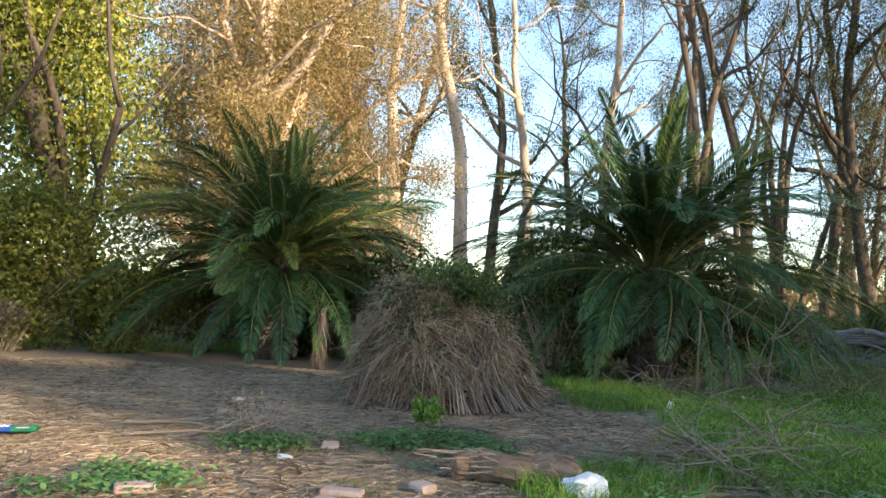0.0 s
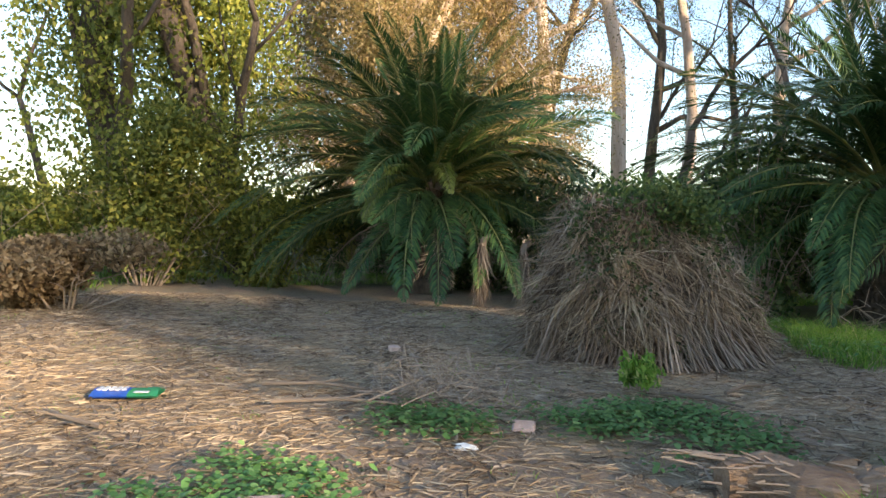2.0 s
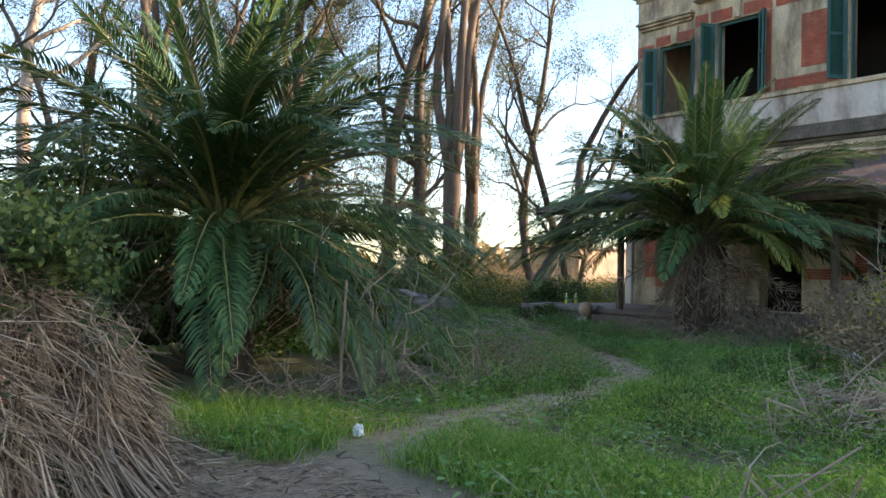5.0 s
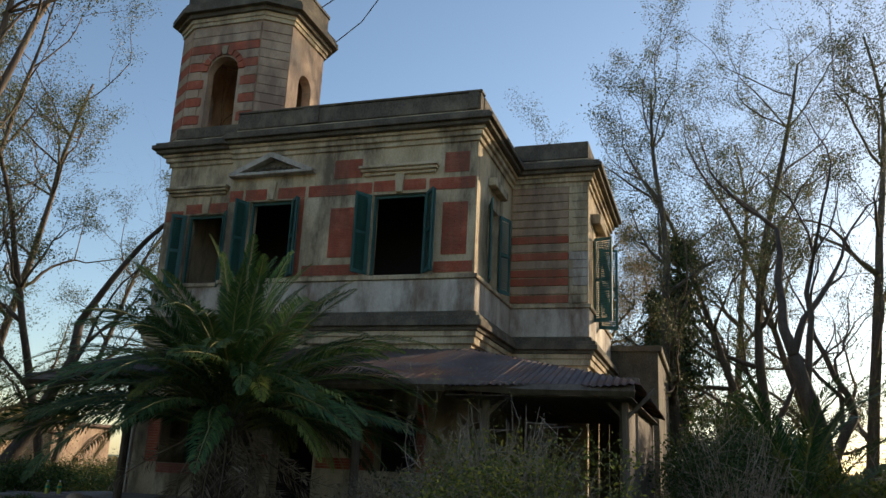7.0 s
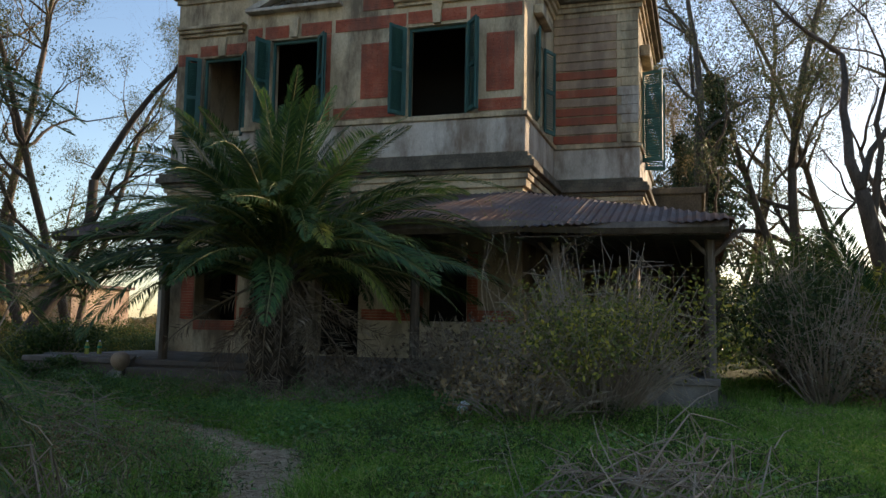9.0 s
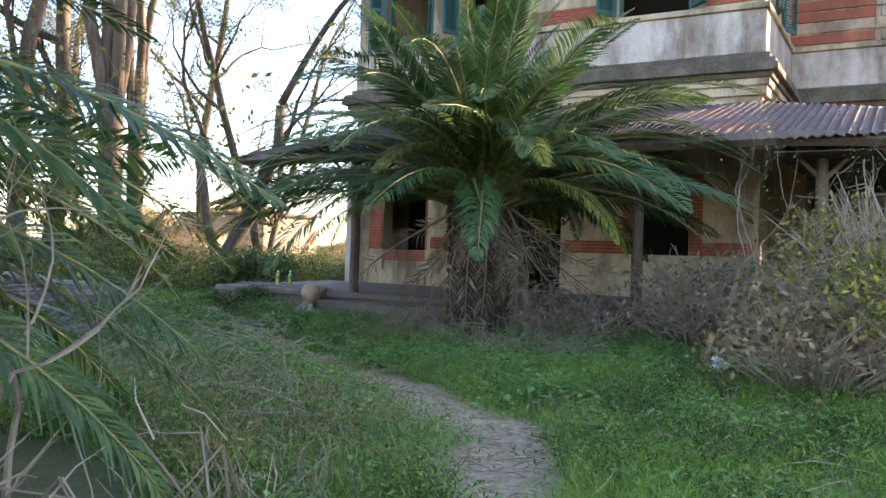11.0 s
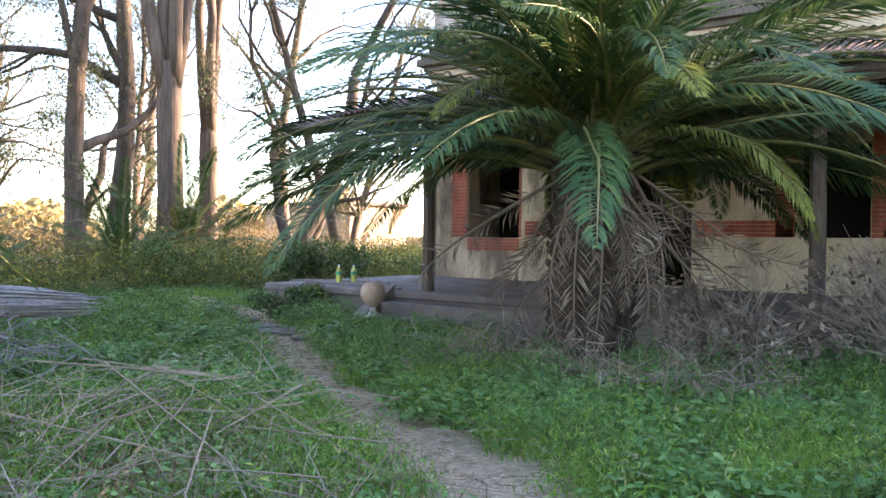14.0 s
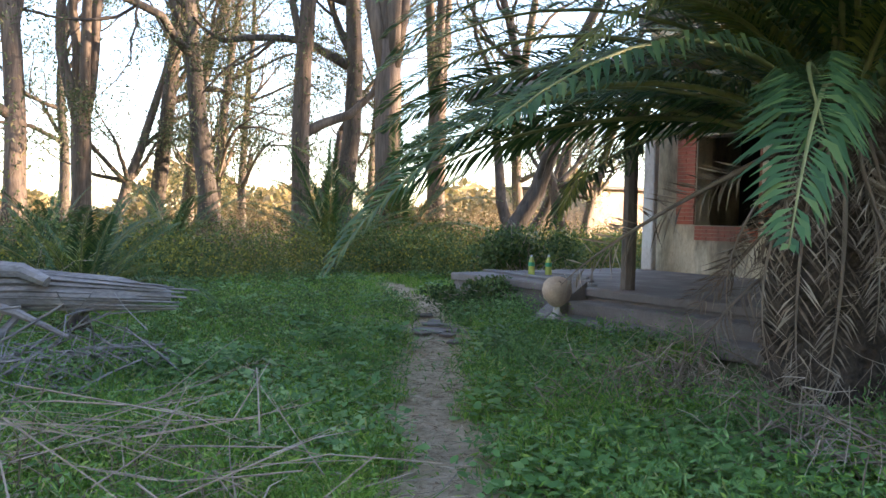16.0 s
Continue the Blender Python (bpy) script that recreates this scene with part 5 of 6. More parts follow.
    k = 26000
    a = rng.random(k) * 6.283
    z = rng.uniform(0.1, 1.6, k)
    r = rim(a, z) * 1.02
    c = np.stack([r * np.cos(a), r * np.sin(a) * 0.9, z], 1) + rng.normal(size=(k, 3)) * 0.06
    c = c[np.sin(a * 4 + z * 3) + 0.6 * np.sin(a * 11 + z * 6) + 0.9 * (z - 0.9) > 0.35]
    tagged(part("foliage", leaves(c, 0.026, M["shrub"], "foliage", 0.6, 0.2, rng), t), kind="stuff")


heap()

TWIGS = {}


def twig_data(mat, v):
    """One dry branch about 1 m long with two side twigs."""
    if (mat, v) not in TWIGS:
        rng = np.random.default_rng(700 + v)
        b = Vector(rng.normal(size=3)) * 0.15
        w = Mesh().tube([(-0.5, 0, 0), b * 0.6 + Vector((-0.15, 0, 0)), b + Vector((0.15, 0, 0)), (0.5, 0, 0)], [0.010, 0.009, 0.007, 0.003], 4)
        for k in range(2):
            o = b + Vector((rng.uniform(-0.1, 0.25), 0, 0))
            d = Vector((0.4, rng.normal() * 0.35, rng.normal() * 0.25))
            w.tube([o, o + d * 0.6 + Vector((0, 0, 0.03)), o + d], [0.006, 0.004, 0.002], 3)
        TWIGS[mat, v] = w.data("branch", M[mat])
    return TWIGS[mat, v]


def brush(name, label, x, y, rx, ry, h, n, seed, mat="twig", rad=0.009, long=1.0):
    """A pile of single branches."""
    rng = np.random.default_rng(seed)
    t = thing(name, label, "brush pile", (x, y, 0))
    for i in range(min(n, 290)):
        a, k = rng.random() * 6.283, math.sqrt(rng.random())
        L = long * rng.uniform(0.4, 1.1)
        z = h * (1 - k * k) * rng.random() + 0.03
        ob = part("branch", twig_data(mat, int(rng.integers(0, 10))), t)
        f = rad / 0.009
        tilt = rng.normal() * (16 if z > 0.12 else 4)
        ob.matrix_basis = pose(rx * k * math.cos(a), ry * k * math.sin(a), z, rng.uniform(0, 360), tilt, rng.uniform(0, 360)) @ Matrix.Diagonal((L, max(f, L * 0.3), max(f, L * 0.3), 1))
    return t


brush("brush_pile", "pile of dry grey cut branches on the grass", 6.6, 9.0, 1.3, 0.9, 0.4, 170, 411)
brush("brush_pile", "fine pale branches lying in the grass", 8.5, 16.4, 1.6, 1.7, 0.6, 110, 412, "twig", 0.004, 1.6)
brush("brush_pile", "fallen pale branches over the grass", 7.0, 14.6, 1.0, 0.9, 0.5, 36, 413, "twig", 0.004, 1.5)
brush("brush_pile", "dry stalks under the palm's edge", 3.6, 13.2, 1.8, 0.5, 0.12, 200, 414, "palmdry", 0.010, 0.8)
brush("brush_pile", "loose sticks among bricks and weeds", -2.2, 8.0, 0.5, 0.4, 0.3, 60, 415, "twig", 0.006, 0.5)
brush("brush_pile", "dry branches in the grass near the clearing", 2.0, 7.2, 1.0, 0.8, 0.35, 70, 416, "palmdry", 0.007, 1.5)
brush("brush_pile", "grey dead branches under the fallen log", 8.7, 19.6, 1.0, 0.7, 0.7, 60, 419, "greywood", 0.010, 1.2)
brush("brush_pile", "fallen dry litter below the palm", 13.0, 14.9, 1.6, 1.2, 0.25, 290, 417, "palmdry", 0.008, 0.6)
brush("brush_pile", "dry litter heaped below the palm trunk", 13.0, 17.0, 1.1, 1.0, 0.2, 220, 418, "palmdry", 0.007, 0.6)

# leafless sapling before the second palm
def sapling(x, y, h, seed, label):
    rng = np.random.default_rng(seed)
    t = thing("bare_sapling", label, "sapling", (x, y, 0))
    w, tips = Mesh(), []
    for k in range(3):
        branch(w, tips, rng, Vector((rng.normal() * 0.08, rng.normal() * 0.08, -0.05)), Vector((rng.normal() * 0.16, rng.normal() * 0.16, 1)).normalized(), h * 0.34, 0.022, 4, 0.16, 0.10, 5, (2, 3), 0.72)
    part("framework", w.data("framework", M["twig"]), t)
    c = np.array(tips) + rng.normal(size=(len(tips), 3)) * 0.05
    tagged(part("foliage", leaves(c, 0.014, M["ivy"], "foliage", 0.6, 0.2, rng), t), kind="stuff")


sapling(3.5, 13.2, 3.4, 421, "thin leafless sapling with pale twigs before the palm")
sapling(4.1, 13.6, 3.0, 422, "thin leafless sapling tangled with dry vines")
sapling(13.6, 12.2, 4.6, 423, "tall thin leafless sapling before the veranda")
sapling(8.6, 21.8, 2.0, 424, "dry twiggy sapling beside the fallen log")

stake = Mesh().tube([(0, 0, -0.05), (0.02, 0.01, 0.7), (0.05, 0, 1.35)], [0.022, 0.02, 0.014], 6)
tagged(new("stick", stake.data("stick", M["palmdry"])), "pale dry stick stuck upright in the ground", "stick").location = (3.0, 12.95, 0)

# ---- fallen log and bark ----
def fallen_log():
    rng = np.random.default_rng(431)
    t = thing("fallen_log", "grey split fallen log resting on dead branches", "log", (9.1, 19.8, 0))
    w = Mesh()
    w.tube([(-2.0, 0.9, 0.78), (-1.2, 0.55, 0.80), (-0.4, 0.2, 0.83), (0.25, -0.05, 0.80), (0.62, -0.2, 0.76)], [0.17, 0.16, 0.14, 0.11, 0.05], 14, 0.2)
    part("trunk", w.data("trunk", M["greywood"]), t)
    for i in range(16):
        a = i * 0.39
        o = Vector((0, 0.15 * math.cos(a), 0.15 * math.sin(a)))
        w = Mesh().tube([Vector((-1.8, 0.8, 0.79)) + o, Vector((-0.5, 0.25, 0.83)) + o * 1.05, Vector((0.62 + rng.normal() * 0.12, -0.2, 0.76)) + o * 0.7], [0.025, 0.022, 0.008], 4)
        part("split_strand", w.data("split_strand", M["greywood"]), t)
    w = Mesh()
    w.tube([(-1.2, 0.5, 0.86), (-0.75, 0.25, 1.0), (-0.45, 0.1, 0.98), (-0.3, -0.05, 0.9)], [0.075, 0.07, 0.06, 0.045], 8, 0.1)
    part("branch", w.data("branch", M["greywood"]), t)
    w = Mesh().tube([(-0.9, 0.4, 0.78), (-0.5, 0.0, 0.66), (-0.2, -0.35, 0.5)], [0.05, 0.035, 0.015], 7)
    part("branch", w.data("branch", M["greywood"]), t)
    for k, (dx, dy) in enumerate(((0.5, -0.35), (-0.45, 0.4), (0.3, 0.5), (-0.6, -0.3))):
        x0, y0 = -1.6 + k * 0.4, 0.72 - k * 0.17
        w = Mesh().tube([(x0 - dx * 0.3, y0 - dy * 0.3, 0.85), (x0 + dx * 0.4, y0 + dy * 0.3, 0.45), (x0 + dx, y0 + dy, -0.05)], [0.02, 0.035, 0.045], 6)
        part("branch", w.data("branch", M["greywood"]), t)


fallen_log()


def bark_lump():
    t = thing("rotten_log", "crumbling brown rotten log chunk in the grass", "log", (0.15, 6.3, 0))
    rng = np.random.default_rng(441)
    for k, (x0, x1, r) in enumerate(((-0.55, 0.1, 0.13), (0.08, 0.28, 0.15), (0.30, 0.44, 0.15))):
        n = 6
        w = Mesh().tube([(x0 + (x1 - x0) * i / n, 0.08 * math.sin(i), 0.11 + rng.normal() * 0.01) for i in range(n + 1)], [r * rng.uniform(0.75, 1.05) for i in range(n + 1)], 11, 0.14)
        part("chunk", w.data("chunk", M["rot"]), t)
    for i in range(90):
        a = rng.random() * 3.1
        x = rng.uniform(-0.75, 0.35)
        w = Mesh().tube([(x, 0.14 * math.cos(a), 0.1 + 0.13 * math.sin(a)), (x + rng.uniform(-0.3, 0.1), 0.16 * math.cos(a), 0.1 + 0.13 * math.sin(a) + rng.normal() * 0.02)], [0.009, 0.004], 4)
        part("splinter", w.data("splinter", M["twig"]), t)
    t.rotation_euler, t.scale = (0, 0, -0.12), (0.88, 0.9, 0.95)


bark_lump()

# ---- bricks, rubbish, ornaments ----
def clay_brick(x, y, turn, z=0.0, lx=0.27, tilt=0.0, chip=0.012):
    w = Mesh().box(-lx / 2, lx / 2, -0.065, 0.065, 0.0, 0.06, chip)
    ob = new("clay_brick", w.data("clay_brick", M["claybrick"]))
    ob.matrix_world = pose(x, y, z, tilt, 0, turn)
    return tagged(ob, "loose pale clay brick lying on dry ground", "brick", "loose bricks")


for x, y, turn, z, lx, tilt in ((-2.43, 5.48, 25, 0, 0.27, 3), (-1.04, 5.62, -6, 0, 0.29, 0), (-1.12, 5.32, 80, 0, 0.2, 2), (-0.47, 5.43, -4, 0, 0.29, 0), (-0.64, 5.1, 40, 0, 0.24, 4),
                                (-0.42, 5.17, -30, 0.0, 0.24, 2), (-0.53, 5.12, 10, 0.062, 0.18, 3), (-0.52, 5.93, -55, 0, 0.2, 6), (-1.49, 7.32, 5, 0.0, 0.15, 20), (-3.3, 10.2, 30, 0, 0.12, 0), (4.9, 11.6, 10, 0, 0.2, 0)):
    clay_brick(x, y, turn, z, lx, tilt)


def crumpled(name, label, mat, x, y, sx, sy, sz, seed, cat="bag"):
    bm = bmesh.new()
    bmesh.ops.create_icosphere(bm, subdivisions=4, radius=1)
    for v in bm.verts:
        k = 1 + 0.35 * noise.noise(v.co * 1.7 + Vector((seed, 0, 0))) + 0.22 * noise.noise(v.co * 4.3 + Vector((0, seed, 0)))
        v.co = Vector((v.co.x * k * sx, v.co.y * k * sy, max(0, v.co.z * k * sz * 0.6 + sz * 0.45)))
    me = bpy.data.meshes.new(name)
    bm.to_mesh(me)
    bm.free()
    me.materials.append(mat)
    ob = new(name, me)
    ob.location = (x, y, 0)
    return tagged(ob, label, cat)


crumpled("plastic_bag", "crumpled white plastic bag in the grass", M["bag"], 0.62, 5.92, 0.17, 0.12, 0.17, 3)
crumpled("plastic_bag", "white plastic rag caught in dry brush", M["bag"], 13.0, 12.3, 0.16, 0.1, 0.2, 8)
crumpled("plastic_bag", "white and green plastic rubbish on the brush pile", M["bag"], 7.4, 9.2, 0.13, 0.1, 0.2, 5)
crumpled("paper_scrap", "small pale scrap of litter on dry ground", M["bag"], 2.3, 11.4, 0.05, 0.05, 0.1, 6, "litter")
crumpled("paper_scrap", "pale crushed plastic cup among weeds", M["bag"], -1.75, 6.75, 0.07, 0.04, 0.05, 9, "litter")


def packet(x, y):
    t = thing("plastic_packet", "flattened blue and green plastic packet on straw", "packet", (x, y, 0.02))
    t.rotation_euler, t.scale = (0, 0, 0.35), (0.85, 0.95, 0.45)
    for nm, mt, x0, x1 in (("blue_half", "blue", -0.30, 0.02), ("green_half", "green", 0.021, 0.28)):
        w = Mesh()
        n = 8
        vs, fs = [], []
        for i in range(n + 1):
            for j in range(5):
                xx = x0 + (x1 - x0) * i / n
                yy = -0.17 + 0.085 * j
                zz = 0.05 * (1 - ((j - 2) / 2) ** 2) * (1 + 0.4 * math.sin(xx * 25 + j)) + 0.015
                vs.append((xx, yy, zz))
        for i in range(n):
            for j in range(4):
                fs.append((i * 5 + j, (i + 1) * 5 + j, (i + 1) * 5 + j + 1, i * 5 + j + 1))
        o = len(vs)
        w.add(vs + [(a, b, -0.01) for a, b, c in vs], fs + [tuple(o + k for k in f[::-1]) for f in fs])
        half = part(nm, w.data(nm, M[mt], True), t)
        if nm == "blue_half":
            for k in range(5):
                b = Mesh().box(-0.27 + k * 0.055, -0.235 + k * 0.055, -0.05 - 0.01 * (k % 2), 0.06, 0.065, 0.085)
                part("lettering", b.data("lettering", M["bag"]), half, "white lettering block")
        else:
            b = Mesh().box(0.07, 0.2, -0.13, -0.07, 0.055, 0.07, 0.005)
            part("pale_patch", b.data("pale_patch", M["bag"]), half)


packet(-4.55, 7.45)

# stone urn ball and its pedestal by the steps
urn = thing("urn", "round mossy stone urn on a broken pedestal by the steps", "urn", (15.25, 20.75, 0))
urn.scale = (0.84, 0.84, 0.9)
part("bowl", Mesh().lathe([(0.05, 0.34), (0.12, 0.38), (0.21, 0.47), (0.245, 0.58), (0.22, 0.70), (0.15, 0.77), (0.05, 0.80)], 20).data("bowl", M["stone"], True), urn)
part("stem", Mesh().lathe([(0.17, 0.16), (0.10, 0.22), (0.06, 0.28), (0.05, 0.36)], 14).data("stem", M["white"], True), urn)
part("pedestal", Mesh().box(-0.26, 0.26, -0.24, 0.24, -0.02, 0.17, 0.03).data("pedestal", M["concrete"]), urn)

for i, (x, y) in enumerate(((16.75, 22.95), (16.95, 22.75))):
    bt = thing("bottle", "clear plastic bottle of yellowish liquid on the porch", "bottle", (x, y, 0.53), "porch bottles")
    part("body", Mesh().lathe([(0.05, 0.0), (0.056, 0.02), (0.056, 0.1), (0.05, 0.13), (0.056, 0.16), (0.055, 0.24), (0.03, 0.30), (0.018, 0.33)], 14).data("body", M["bottle"], True), bt)
    part("cap", Mesh().lathe([(0.02, 0.33), (0.02, 0.36), (0.012, 0.362)], 10).data("cap", M["bag"]), bt)
    part("label", Mesh().lathe([(0.0575, 0.17), (0.0575, 0.235)], 14).data("label", M["green"]), bt)

# broken roof tiles and boards by the porch
rng = np.random.default_rng(451)
for i in range(26):
    L = rng.uniform(0.12, 0.5)
    w = Mesh().box(-L / 2, L / 2, -0.09, 0.09, 0, 0.03, 0.006)
    ob = new("rubble_slab", w.data("rubble_slab", M["concrete"] if i % 3 else M["wood"]))
    ob.matrix_world = pose(13.9 + rng.normal() * 0.55, 21.1 + rng.normal() * 0.7, 0.0, rng.normal() * 4, 0, rng.uniform(0, 180))
    tagged(ob, "broken slab of rubble on the path", "rubble", "rubble")
for i in range(4):
    w = Mesh().box(-0.9, 0.9, -0.05, 0.05, 0, 0.03, 0.005)
    ob = new("board", w.data("board", M["greywood"]))
    ob.matrix_world = pose(16.4 + 0.25 * i, 21.9 + 0.5 * i, 0.535 + 0.001 * i, 0, 0, 80 + i * 13)
    tagged(ob, "weathered loose board on the porch", "board", "loose boards")

# branches lying on the clearing
for i, (x, y, L, turn) in enumerate(((-2.9, 7.6, 1.0, 12), (-3.3, 8.1, 0.9, 4), (-0.3, 8.6, 0.7, -30), (0.1, 9.2, 0.6, 50), (-4.4, 6.6, 0.7, 160), (2.9, 7.6, 2.2, 20), (5.6, 9.0, 2.4, 35), (1.6, 6.3, 1.0, 15), (1.5, 6.0, 0.9, 30), (8.6, 11.2, 1.6, -10))):
    rng = np.random.default_rng(460 + i)
    w = Mesh().tube([(-L / 2, 0, 0.03), (0, 0.06 * L, 0.05), (L / 2, -0.02, 0.04)], [0.018, 0.016, 0.008], 6)
    w.tube([(0, 0.06 * L, 0.05), (L * 0.25, 0.2 * L, 0.08)], [0.01, 0.005], 5)
    ob = new("fallen_branch", w.data("fallen_branch", M["palmdry"]))
    ob.matrix_world = pose(x, y, 0.0, 0, 0, turn)
    tagged(ob, "dry fallen branch on the ground", "branch", "fallen branches")

# ---- grass, weeds, straw ----
def scatter(rng, n, x0, x1, y0, y1):
    x, y = rng.uniform(x0, x1, n), rng.uniform(y0, y1, n)
    return x, y


def open_turf(x, y):
    ok = (bare_earth(x, y) < 0.45) & (track_gap(x, y) > 0.40 + 0.14 * wave(x * 2, y * 2) + 0.10 * wave(x * 5, y * 5))
    ok &= ~((x > 15.1) & (x < 34) & (y > 8.2) & (y < 24.3))
    ok &= (np.hypot(x - 14.5, y - 16.7) > 1.5) & (np.hypot(x - 3.3, y - 15.6) > 2.7) & (np.hypot(x + 4.3, y - 17.4) > 2.0)
    return ok


def grass_patch(name, label, n, x0, x1, y0, y1, lo, hi, width, mat, seed, patchy=0.0, lean=0.35, mask=None):
    rng = np.random.default_rng(seed)
    m = n // 7
    cx, cy = scatter(rng, m, x0, x1, y0, y1)
    ok = open_turf(cx, cy) if mask is None else mask(cx, cy)
    ok &= wave(cx * 0.9 + 3, cy * 0.9) > patchy - 0.9
    cx, cy = cx[ok], cy[ok]
    x = np.repeat(cx, 9) + rng.normal(size=len(cx) * 9) * 0.07
    y = np.repeat(cy, 9) + rng.normal(size=len(cx) * 9) * 0.07
    k = len(x)
    tall = np.repeat(lo + (hi - lo) * np.clip(0.5 + 0.45 * wave(cx * 0.7, cy * 0.7 + 2), 0, 1), 9) * rng.uniform(0.5, 1.2, k)
    d = rng.normal(size=(k, 3)) * lean
    d[:, 2] = 1
    p = np.stack([x, y, height(x, y) - 0.01], 1)
    me = strips(p, d, tall, np.full(k, width) * rng.uniform(0.6, 1.3, k), mat, name, 0.35, rng)
    return tagged(new(name, me), label, "grass", kind="stuff")


grass_patch("grass", "lush green grass along the path", 210000, 0.2, 14, 4.5, 18.5, 0.03, 0.36, 0.0046, M["grass"], 501, 0.5)
grass_patch("grass", "green grass beyond the path", 80000, 5, 19, 15.5, 30, 0.10, 0.30, 0.006, M["grass"], 502, 0.0)
grass_patch("grass", "green grass before the bare tree", 36000, 8, 24, 2, 11, 0.10, 0.30, 0.007, M["grass"], 503, 0.0)
grass_patch("grass", "rough grass at the wood's edge", 26000, -20, 8, 14.5, 24, 0.08, 0.25, 0.007, M["grass"], 504, 0.3)
grass_patch("tall_dry_grass", "tall dry grass stalks beside the path", 2600, 4.5, 9.0, 12.6, 18, 0.25, 0.6, 0.004, M["straw"], 505, 0.7)
grass_patch("dry_grass", "dry grass among the green", 20000, 1, 16, 5, 24, 0.10, 0.32, 0.004, M["straw"], 506, 0.6, 0.7)
grass_patch("dry_grass", "short dry tufts on the clearing", 14000, -11, 1, 3, 15, 0.02, 0.07, 0.003, M["straw"], 507, 0.5, 0.8, lambda x, y: bare_earth(x, y) > 0.5)
grass_patch("grass", "short green tufts on the clearing", 7000, -9, 1, 3.5, 14, 0.03, 0.09, 0.003, M["grass"], 508, 1.0, 0.6, lambda x, y: bare_earth(x, y) > 0.5)

rng = np.random.default_rng(511)
n = 90000
x, y = rng.uniform(-10.5, 1.6, n), rng.uniform(2.5, 15, n)
ok = bare_earth(x, y) > 0.3
x, y = x[ok], y[ok]
a = rng.uniform(-1.5, 1.6, len(x))
d = np.stack([np.cos(a), np.sin(a), rng.normal(size=len(x)) * 0.06], 1)
me = strips(np.stack([x, y, height(x, y) + 0.008], 1), d, rng.uniform(0.05, 0.24, len(x)), rng.uniform(0.0018, 0.0048, len(x)), M["straw"], "straw", 0.06, rng)
tagged(new("straw", me), "dry straw and chaff strewn over the clearing", "straw", kind="stuff")


n = 42000
x, y = rng.uniform(-10.5, 1.8, n), rng.uniform(2.0, 15, n)
ok = (bare_earth(x, y) > 0.25) & (wave(x * 1.9, y * 1.9 + 1) + rng.normal(size=n) * 0.5 > -0.1)
x, y = x[ok], y[ok]
a = rng.uniform(0, 6.283, len(x))
d = np.stack([np.cos(a), np.sin(a), np.abs(rng.normal(size=len(x))) * 0.22], 1)
me = strips(np.stack([x, y, height(x, y) + 0.006], 1), d, rng.uniform(0.04, 0.2, len(x)), rng.uniform(0.003, 0.009, len(x)), M["palmdry"], "leaf_litter", 0.25, rng)
tagged(new("leaf_litter", me), "brown dead leaf and frond litter on the clearing", "litter", kind="stuff")

n = 30000
x, y = rng.uniform(1.5, 15.5, n), rng.uniform(5, 24, n)
ok = open_turf(x, y) & (wave(x * 1.4 + 2, y * 1.4) + rng.normal(size=n) * 0.4 > 0.15)
x, y = x[ok], y[ok]
a = rng.uniform(0, 6.283, len(x))
d = np.stack([np.cos(a), np.sin(a), np.abs(rng.normal(size=len(x))) * 0.3], 1)
me = strips(np.stack([x, y, height(x, y) + rng.uniform(0.01, 0.12, len(x))], 1), d, rng.uniform(0.08, 0.4, len(x)), rng.uniform(0.0025, 0.007, len(x)), M["palmdry"], "dead_stems", 0.3, rng)
tagged(new("dead_stems", me), "dead stems and dry leaves tangled in the grass", "litter", kind="stuff")

n = 9000
k = rng.integers(3, len(TRACK) - 1, n)
A, B = np.array(TRACK)[k], np.array(TRACK)[k + 1]
q = A + (B - A) * rng.random((n, 1)) + rng.normal(size=(n, 2)) * 0.3
a = rng.random(n) * 6.283
d = np.stack([np.cos(a), np.sin(a), rng.normal(size=n) * 0.06], 1)
me = strips(np.stack([q[:, 0], q[:, 1], height(q[:, 0], q[:, 1]) + 0.01], 1), d, rng.uniform(0.03, 0.16, n), rng.uniform(0.0015, 0.005, n), M["straw"], "path_litter", 0.1, rng)
tagged(new("path_litter", me), "dry chips and twigs on the trodden path", "litter", kind="stuff")


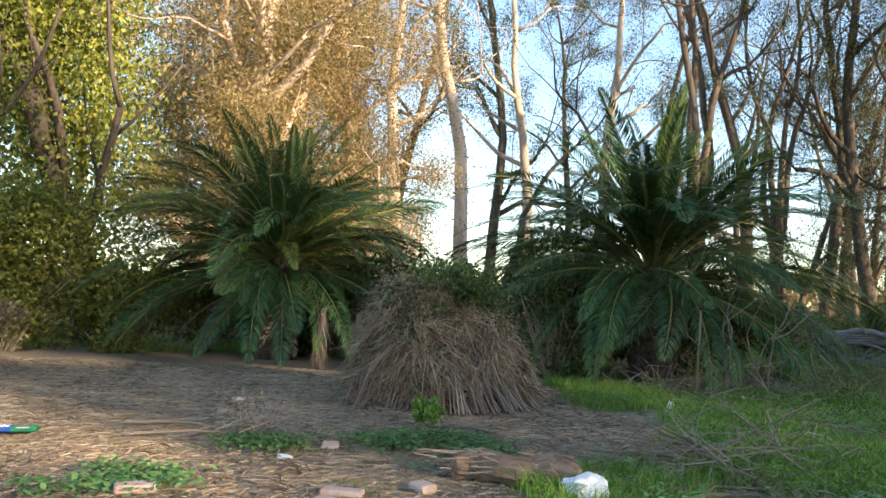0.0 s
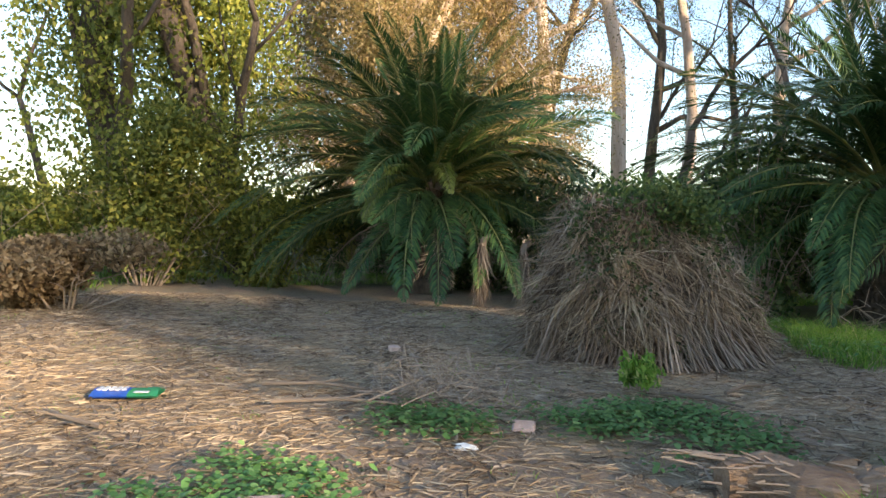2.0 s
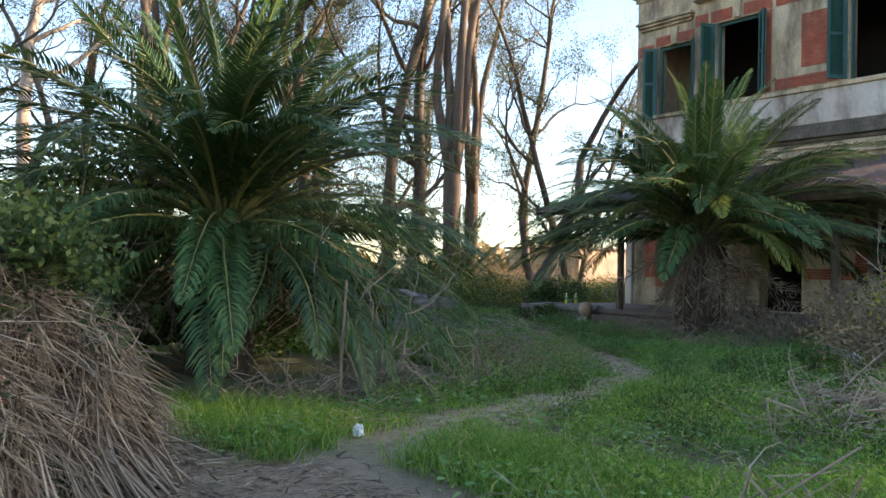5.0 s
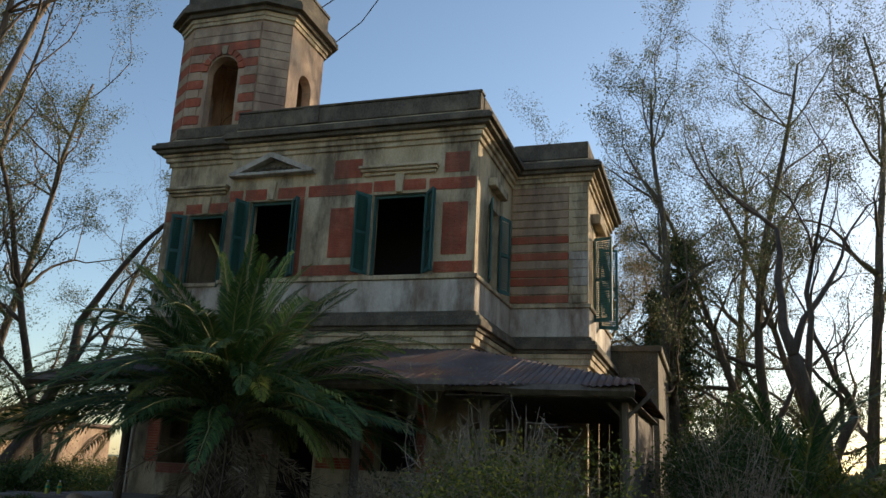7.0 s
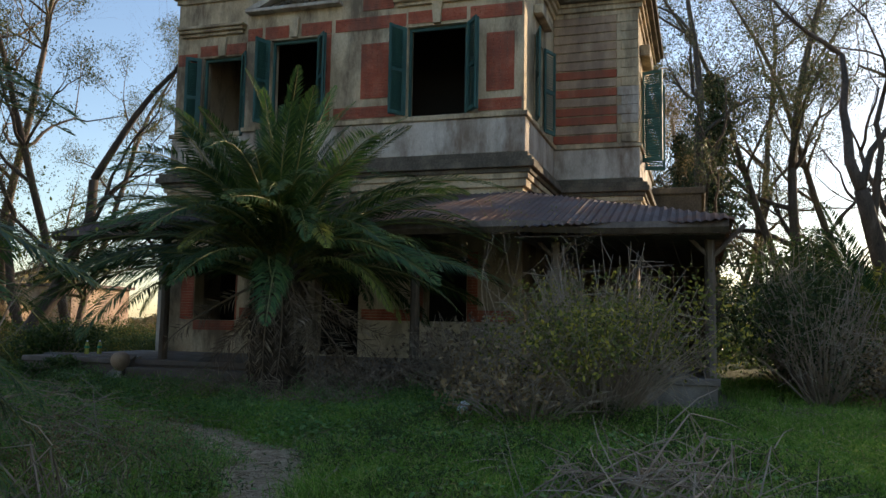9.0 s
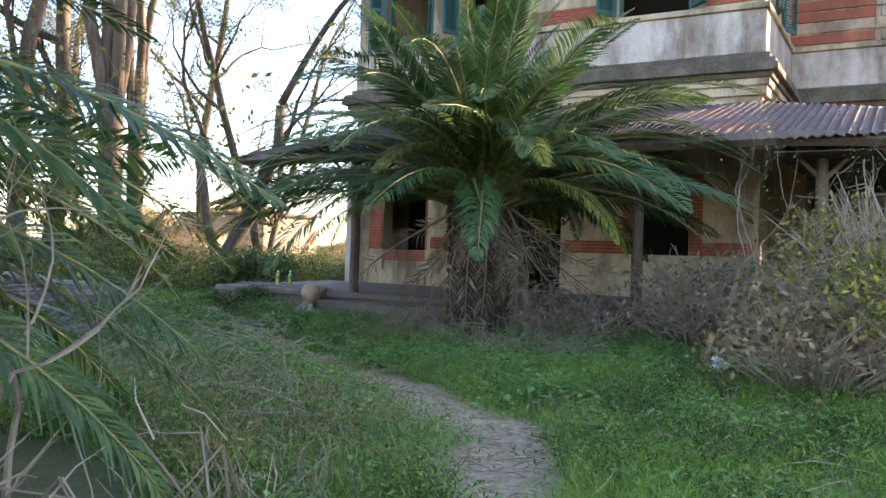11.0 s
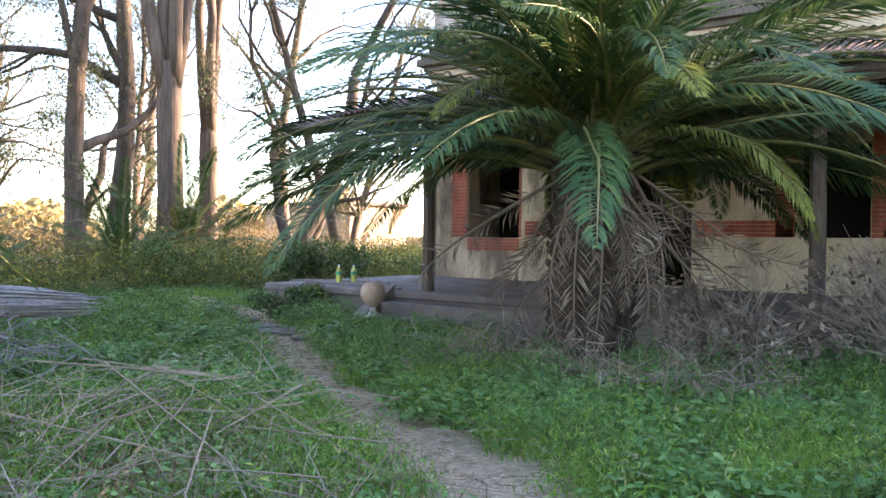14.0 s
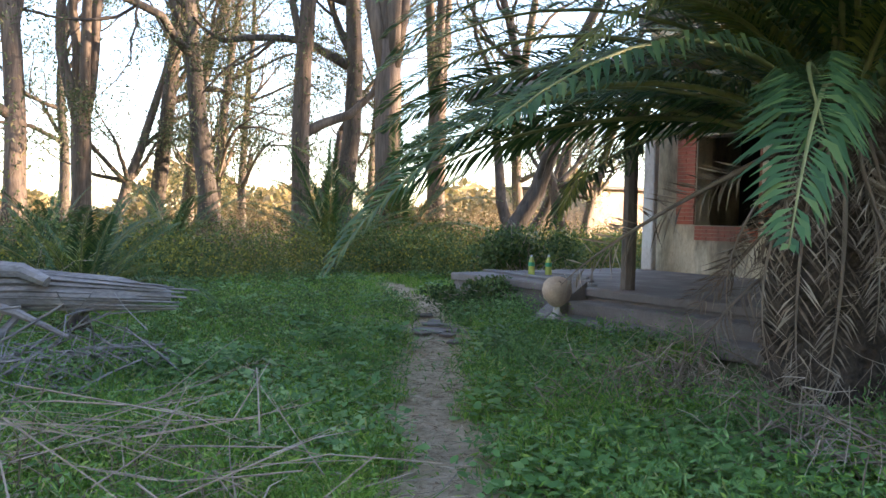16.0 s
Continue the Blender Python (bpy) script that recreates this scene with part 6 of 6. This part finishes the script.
def weed_bed(name, label, n, x0, x1, y0, y1, size, zmax, seed, mask=None, mat="weed"):
    """Broad leaves on short stalks, thick in patches."""
    rng = np.random.default_rng(seed)
    cx, cy = scatter(rng, n // 10, x0, x1, y0, y1)
    ok = (open_turf(cx, cy) if mask is None else mask(cx, cy)) & (wave(cx * 1.3 + 5, cy * 1.3) > -0.1)
    cx, cy = cx[ok], cy[ok]
    k = 14
    x = np.repeat(cx, k) + rng.normal(size=len(cx) * k) * 0.13
    y = np.repeat(cy, k) + rng.normal(size=len(cx) * k) * 0.13
    c = np.stack([x, y, height(x, y) + rng.uniform(0.03, zmax, len(x))], 1)
    m = len(c)
    a = rng.random(m) * 6.283
    d = np.stack([np.cos(a), np.sin(a), rng.normal(size=m) * 0.25 - 0.1], 1)
    s = np.stack([-np.sin(a), np.cos(a), rng.normal(size=m) * 0.2], 1)
    L = (size * rng.uniform(0.5, 1.3, m))[:, None]
    up = np.array([0, 0, 1.0])
    q = np.stack([c - d * L, c - d * L * 0.3 + s * L * 0.75 + up * L * 0.2, c + d * L * 0.5 + s * L * 0.6 + up * L * 0.1, c + d * L * 1.1,
                  c + d * L * 0.5 - s * L * 0.6 + up * L * 0.1, c - d * L * 0.3 - s * L * 0.75 + up * L * 0.2], 1)
    tagged(new(name, quads_data(name, q, M[mat], 6)), label, "weeds", kind="stuff")


weed_bed("weeds", "broad-leaved weeds beside the path", 30000, 9.5, 15, 12.5, 21, 0.034, 0.22, 521)
weed_bed("weeds", "low leafy weeds among the grass", 22000, 1, 11, 5, 18, 0.028, 0.16, 522)
weed_bed("weeds", "leafy weeds far along the path", 9000, 8, 18, 19, 28, 0.05, 0.3, 523)
weed_bed("weeds", "patch of weeds on the clearing", 9000, -2.6, 0.2, 6.4, 8.6, 0.022, 0.10, 524, lambda x, y: np.hypot((x + 1.2) / 1.3, (y - 7.5) / 0.9) < 1)
weed_bed("weeds", "weeds around a brick", 2600, -4.0, -2.2, 5.2, 6.3, 0.024, 0.08, 525, lambda x, y: np.hypot((x + 3.0) / 0.9, (y - 5.75) / 0.4) < 1)

def feathery(label, clumps, per, x0, x1, y0, y1, tall, seed, mat="grass", mask=None, wide=0.13):
    """Tufts of fine-leaved weeds, knee-high at most."""
    rng = np.random.default_rng(seed)
    cx, cy = scatter(rng, clumps, x0, x1, y0, y1)
    ok = (open_turf(cx, cy) if mask is None else mask(cx, cy)) & (wave(cx * 1.1 + 1, cy * 1.1 + 4) > -0.35)
    cx, cy = np.repeat(cx[ok], per), np.repeat(cy[ok], per)
    n = len(cx)
    h = np.repeat(tall * rng.uniform(0.35, 1.15, n // per), per)
    u = rng.random(n)
    dx, dy = rng.normal(size=n) * (0.05 + wide * u), rng.normal(size=n) * (0.05 + wide * u)
    u = u * np.exp(-(dx * dx + dy * dy) / (2.6 * (0.05 + wide) ** 2))
    x, y = cx + dx, cy + dy
    c = np.stack([x, y, height(x, y) + 0.02 + h * u], 1)
    tagged(new("feathery_weeds", leaves(c, 0.026, M[mat], "feathery_weeds", 0.2, -0.7, rng)), label, "weeds", kind="stuff")


feathery("fine-leaved green weeds in the grass", 3400, 70, 2, 14, 6, 18, 0.40, 541)
feathery("fine-leaved weeds beyond the path", 1300, 70, 7, 16, 17.5, 27, 0.42, 542)
feathery("dark leafy weeds along the path", 900, 70, 6, 15.5, 12, 24, 0.34, 543, "weed")
feathery("mounded bushy weeds beside the path", 230, 420, 5, 15, 12.5, 22, 0.52, 546, "weed", None, 0.24)
feathery("mounded dark weeds beyond the clearing", 150, 420, 4.5, 14, 7.5, 13, 0.42, 547, "shrub", None, 0.22)
feathery("bushy green weeds along the wood's edge", 200, 420, 7, 20, 21, 30, 0.6, 548, "shrub", None, 0.3)
feathery("rank weeds against the porch edge", 90, 110, 14.3, 15.9, 21.3, 25.0, 0.55, 544, "weed", lambda x, y: track_gap(x, y) > 0.6)
feathery("brown seeding stalks beside the path", 120, 90, 4.6, 7.6, 13.4, 16.5, 0.6, 545, "tan")
rng = np.random.default_rng(531)
weed = thing("green_weed", "bright upright leafy weed on the clearing", "weed", (-0.77, 8.85, 0))
c = ball(700, (0, 0, 0.16), (0.2, 0.2, 0.22), 0.2, rng, 7)
part("foliage", leaves(c, 0.035, M["grass"], "foliage", 0.35, -0.8, rng), weed)
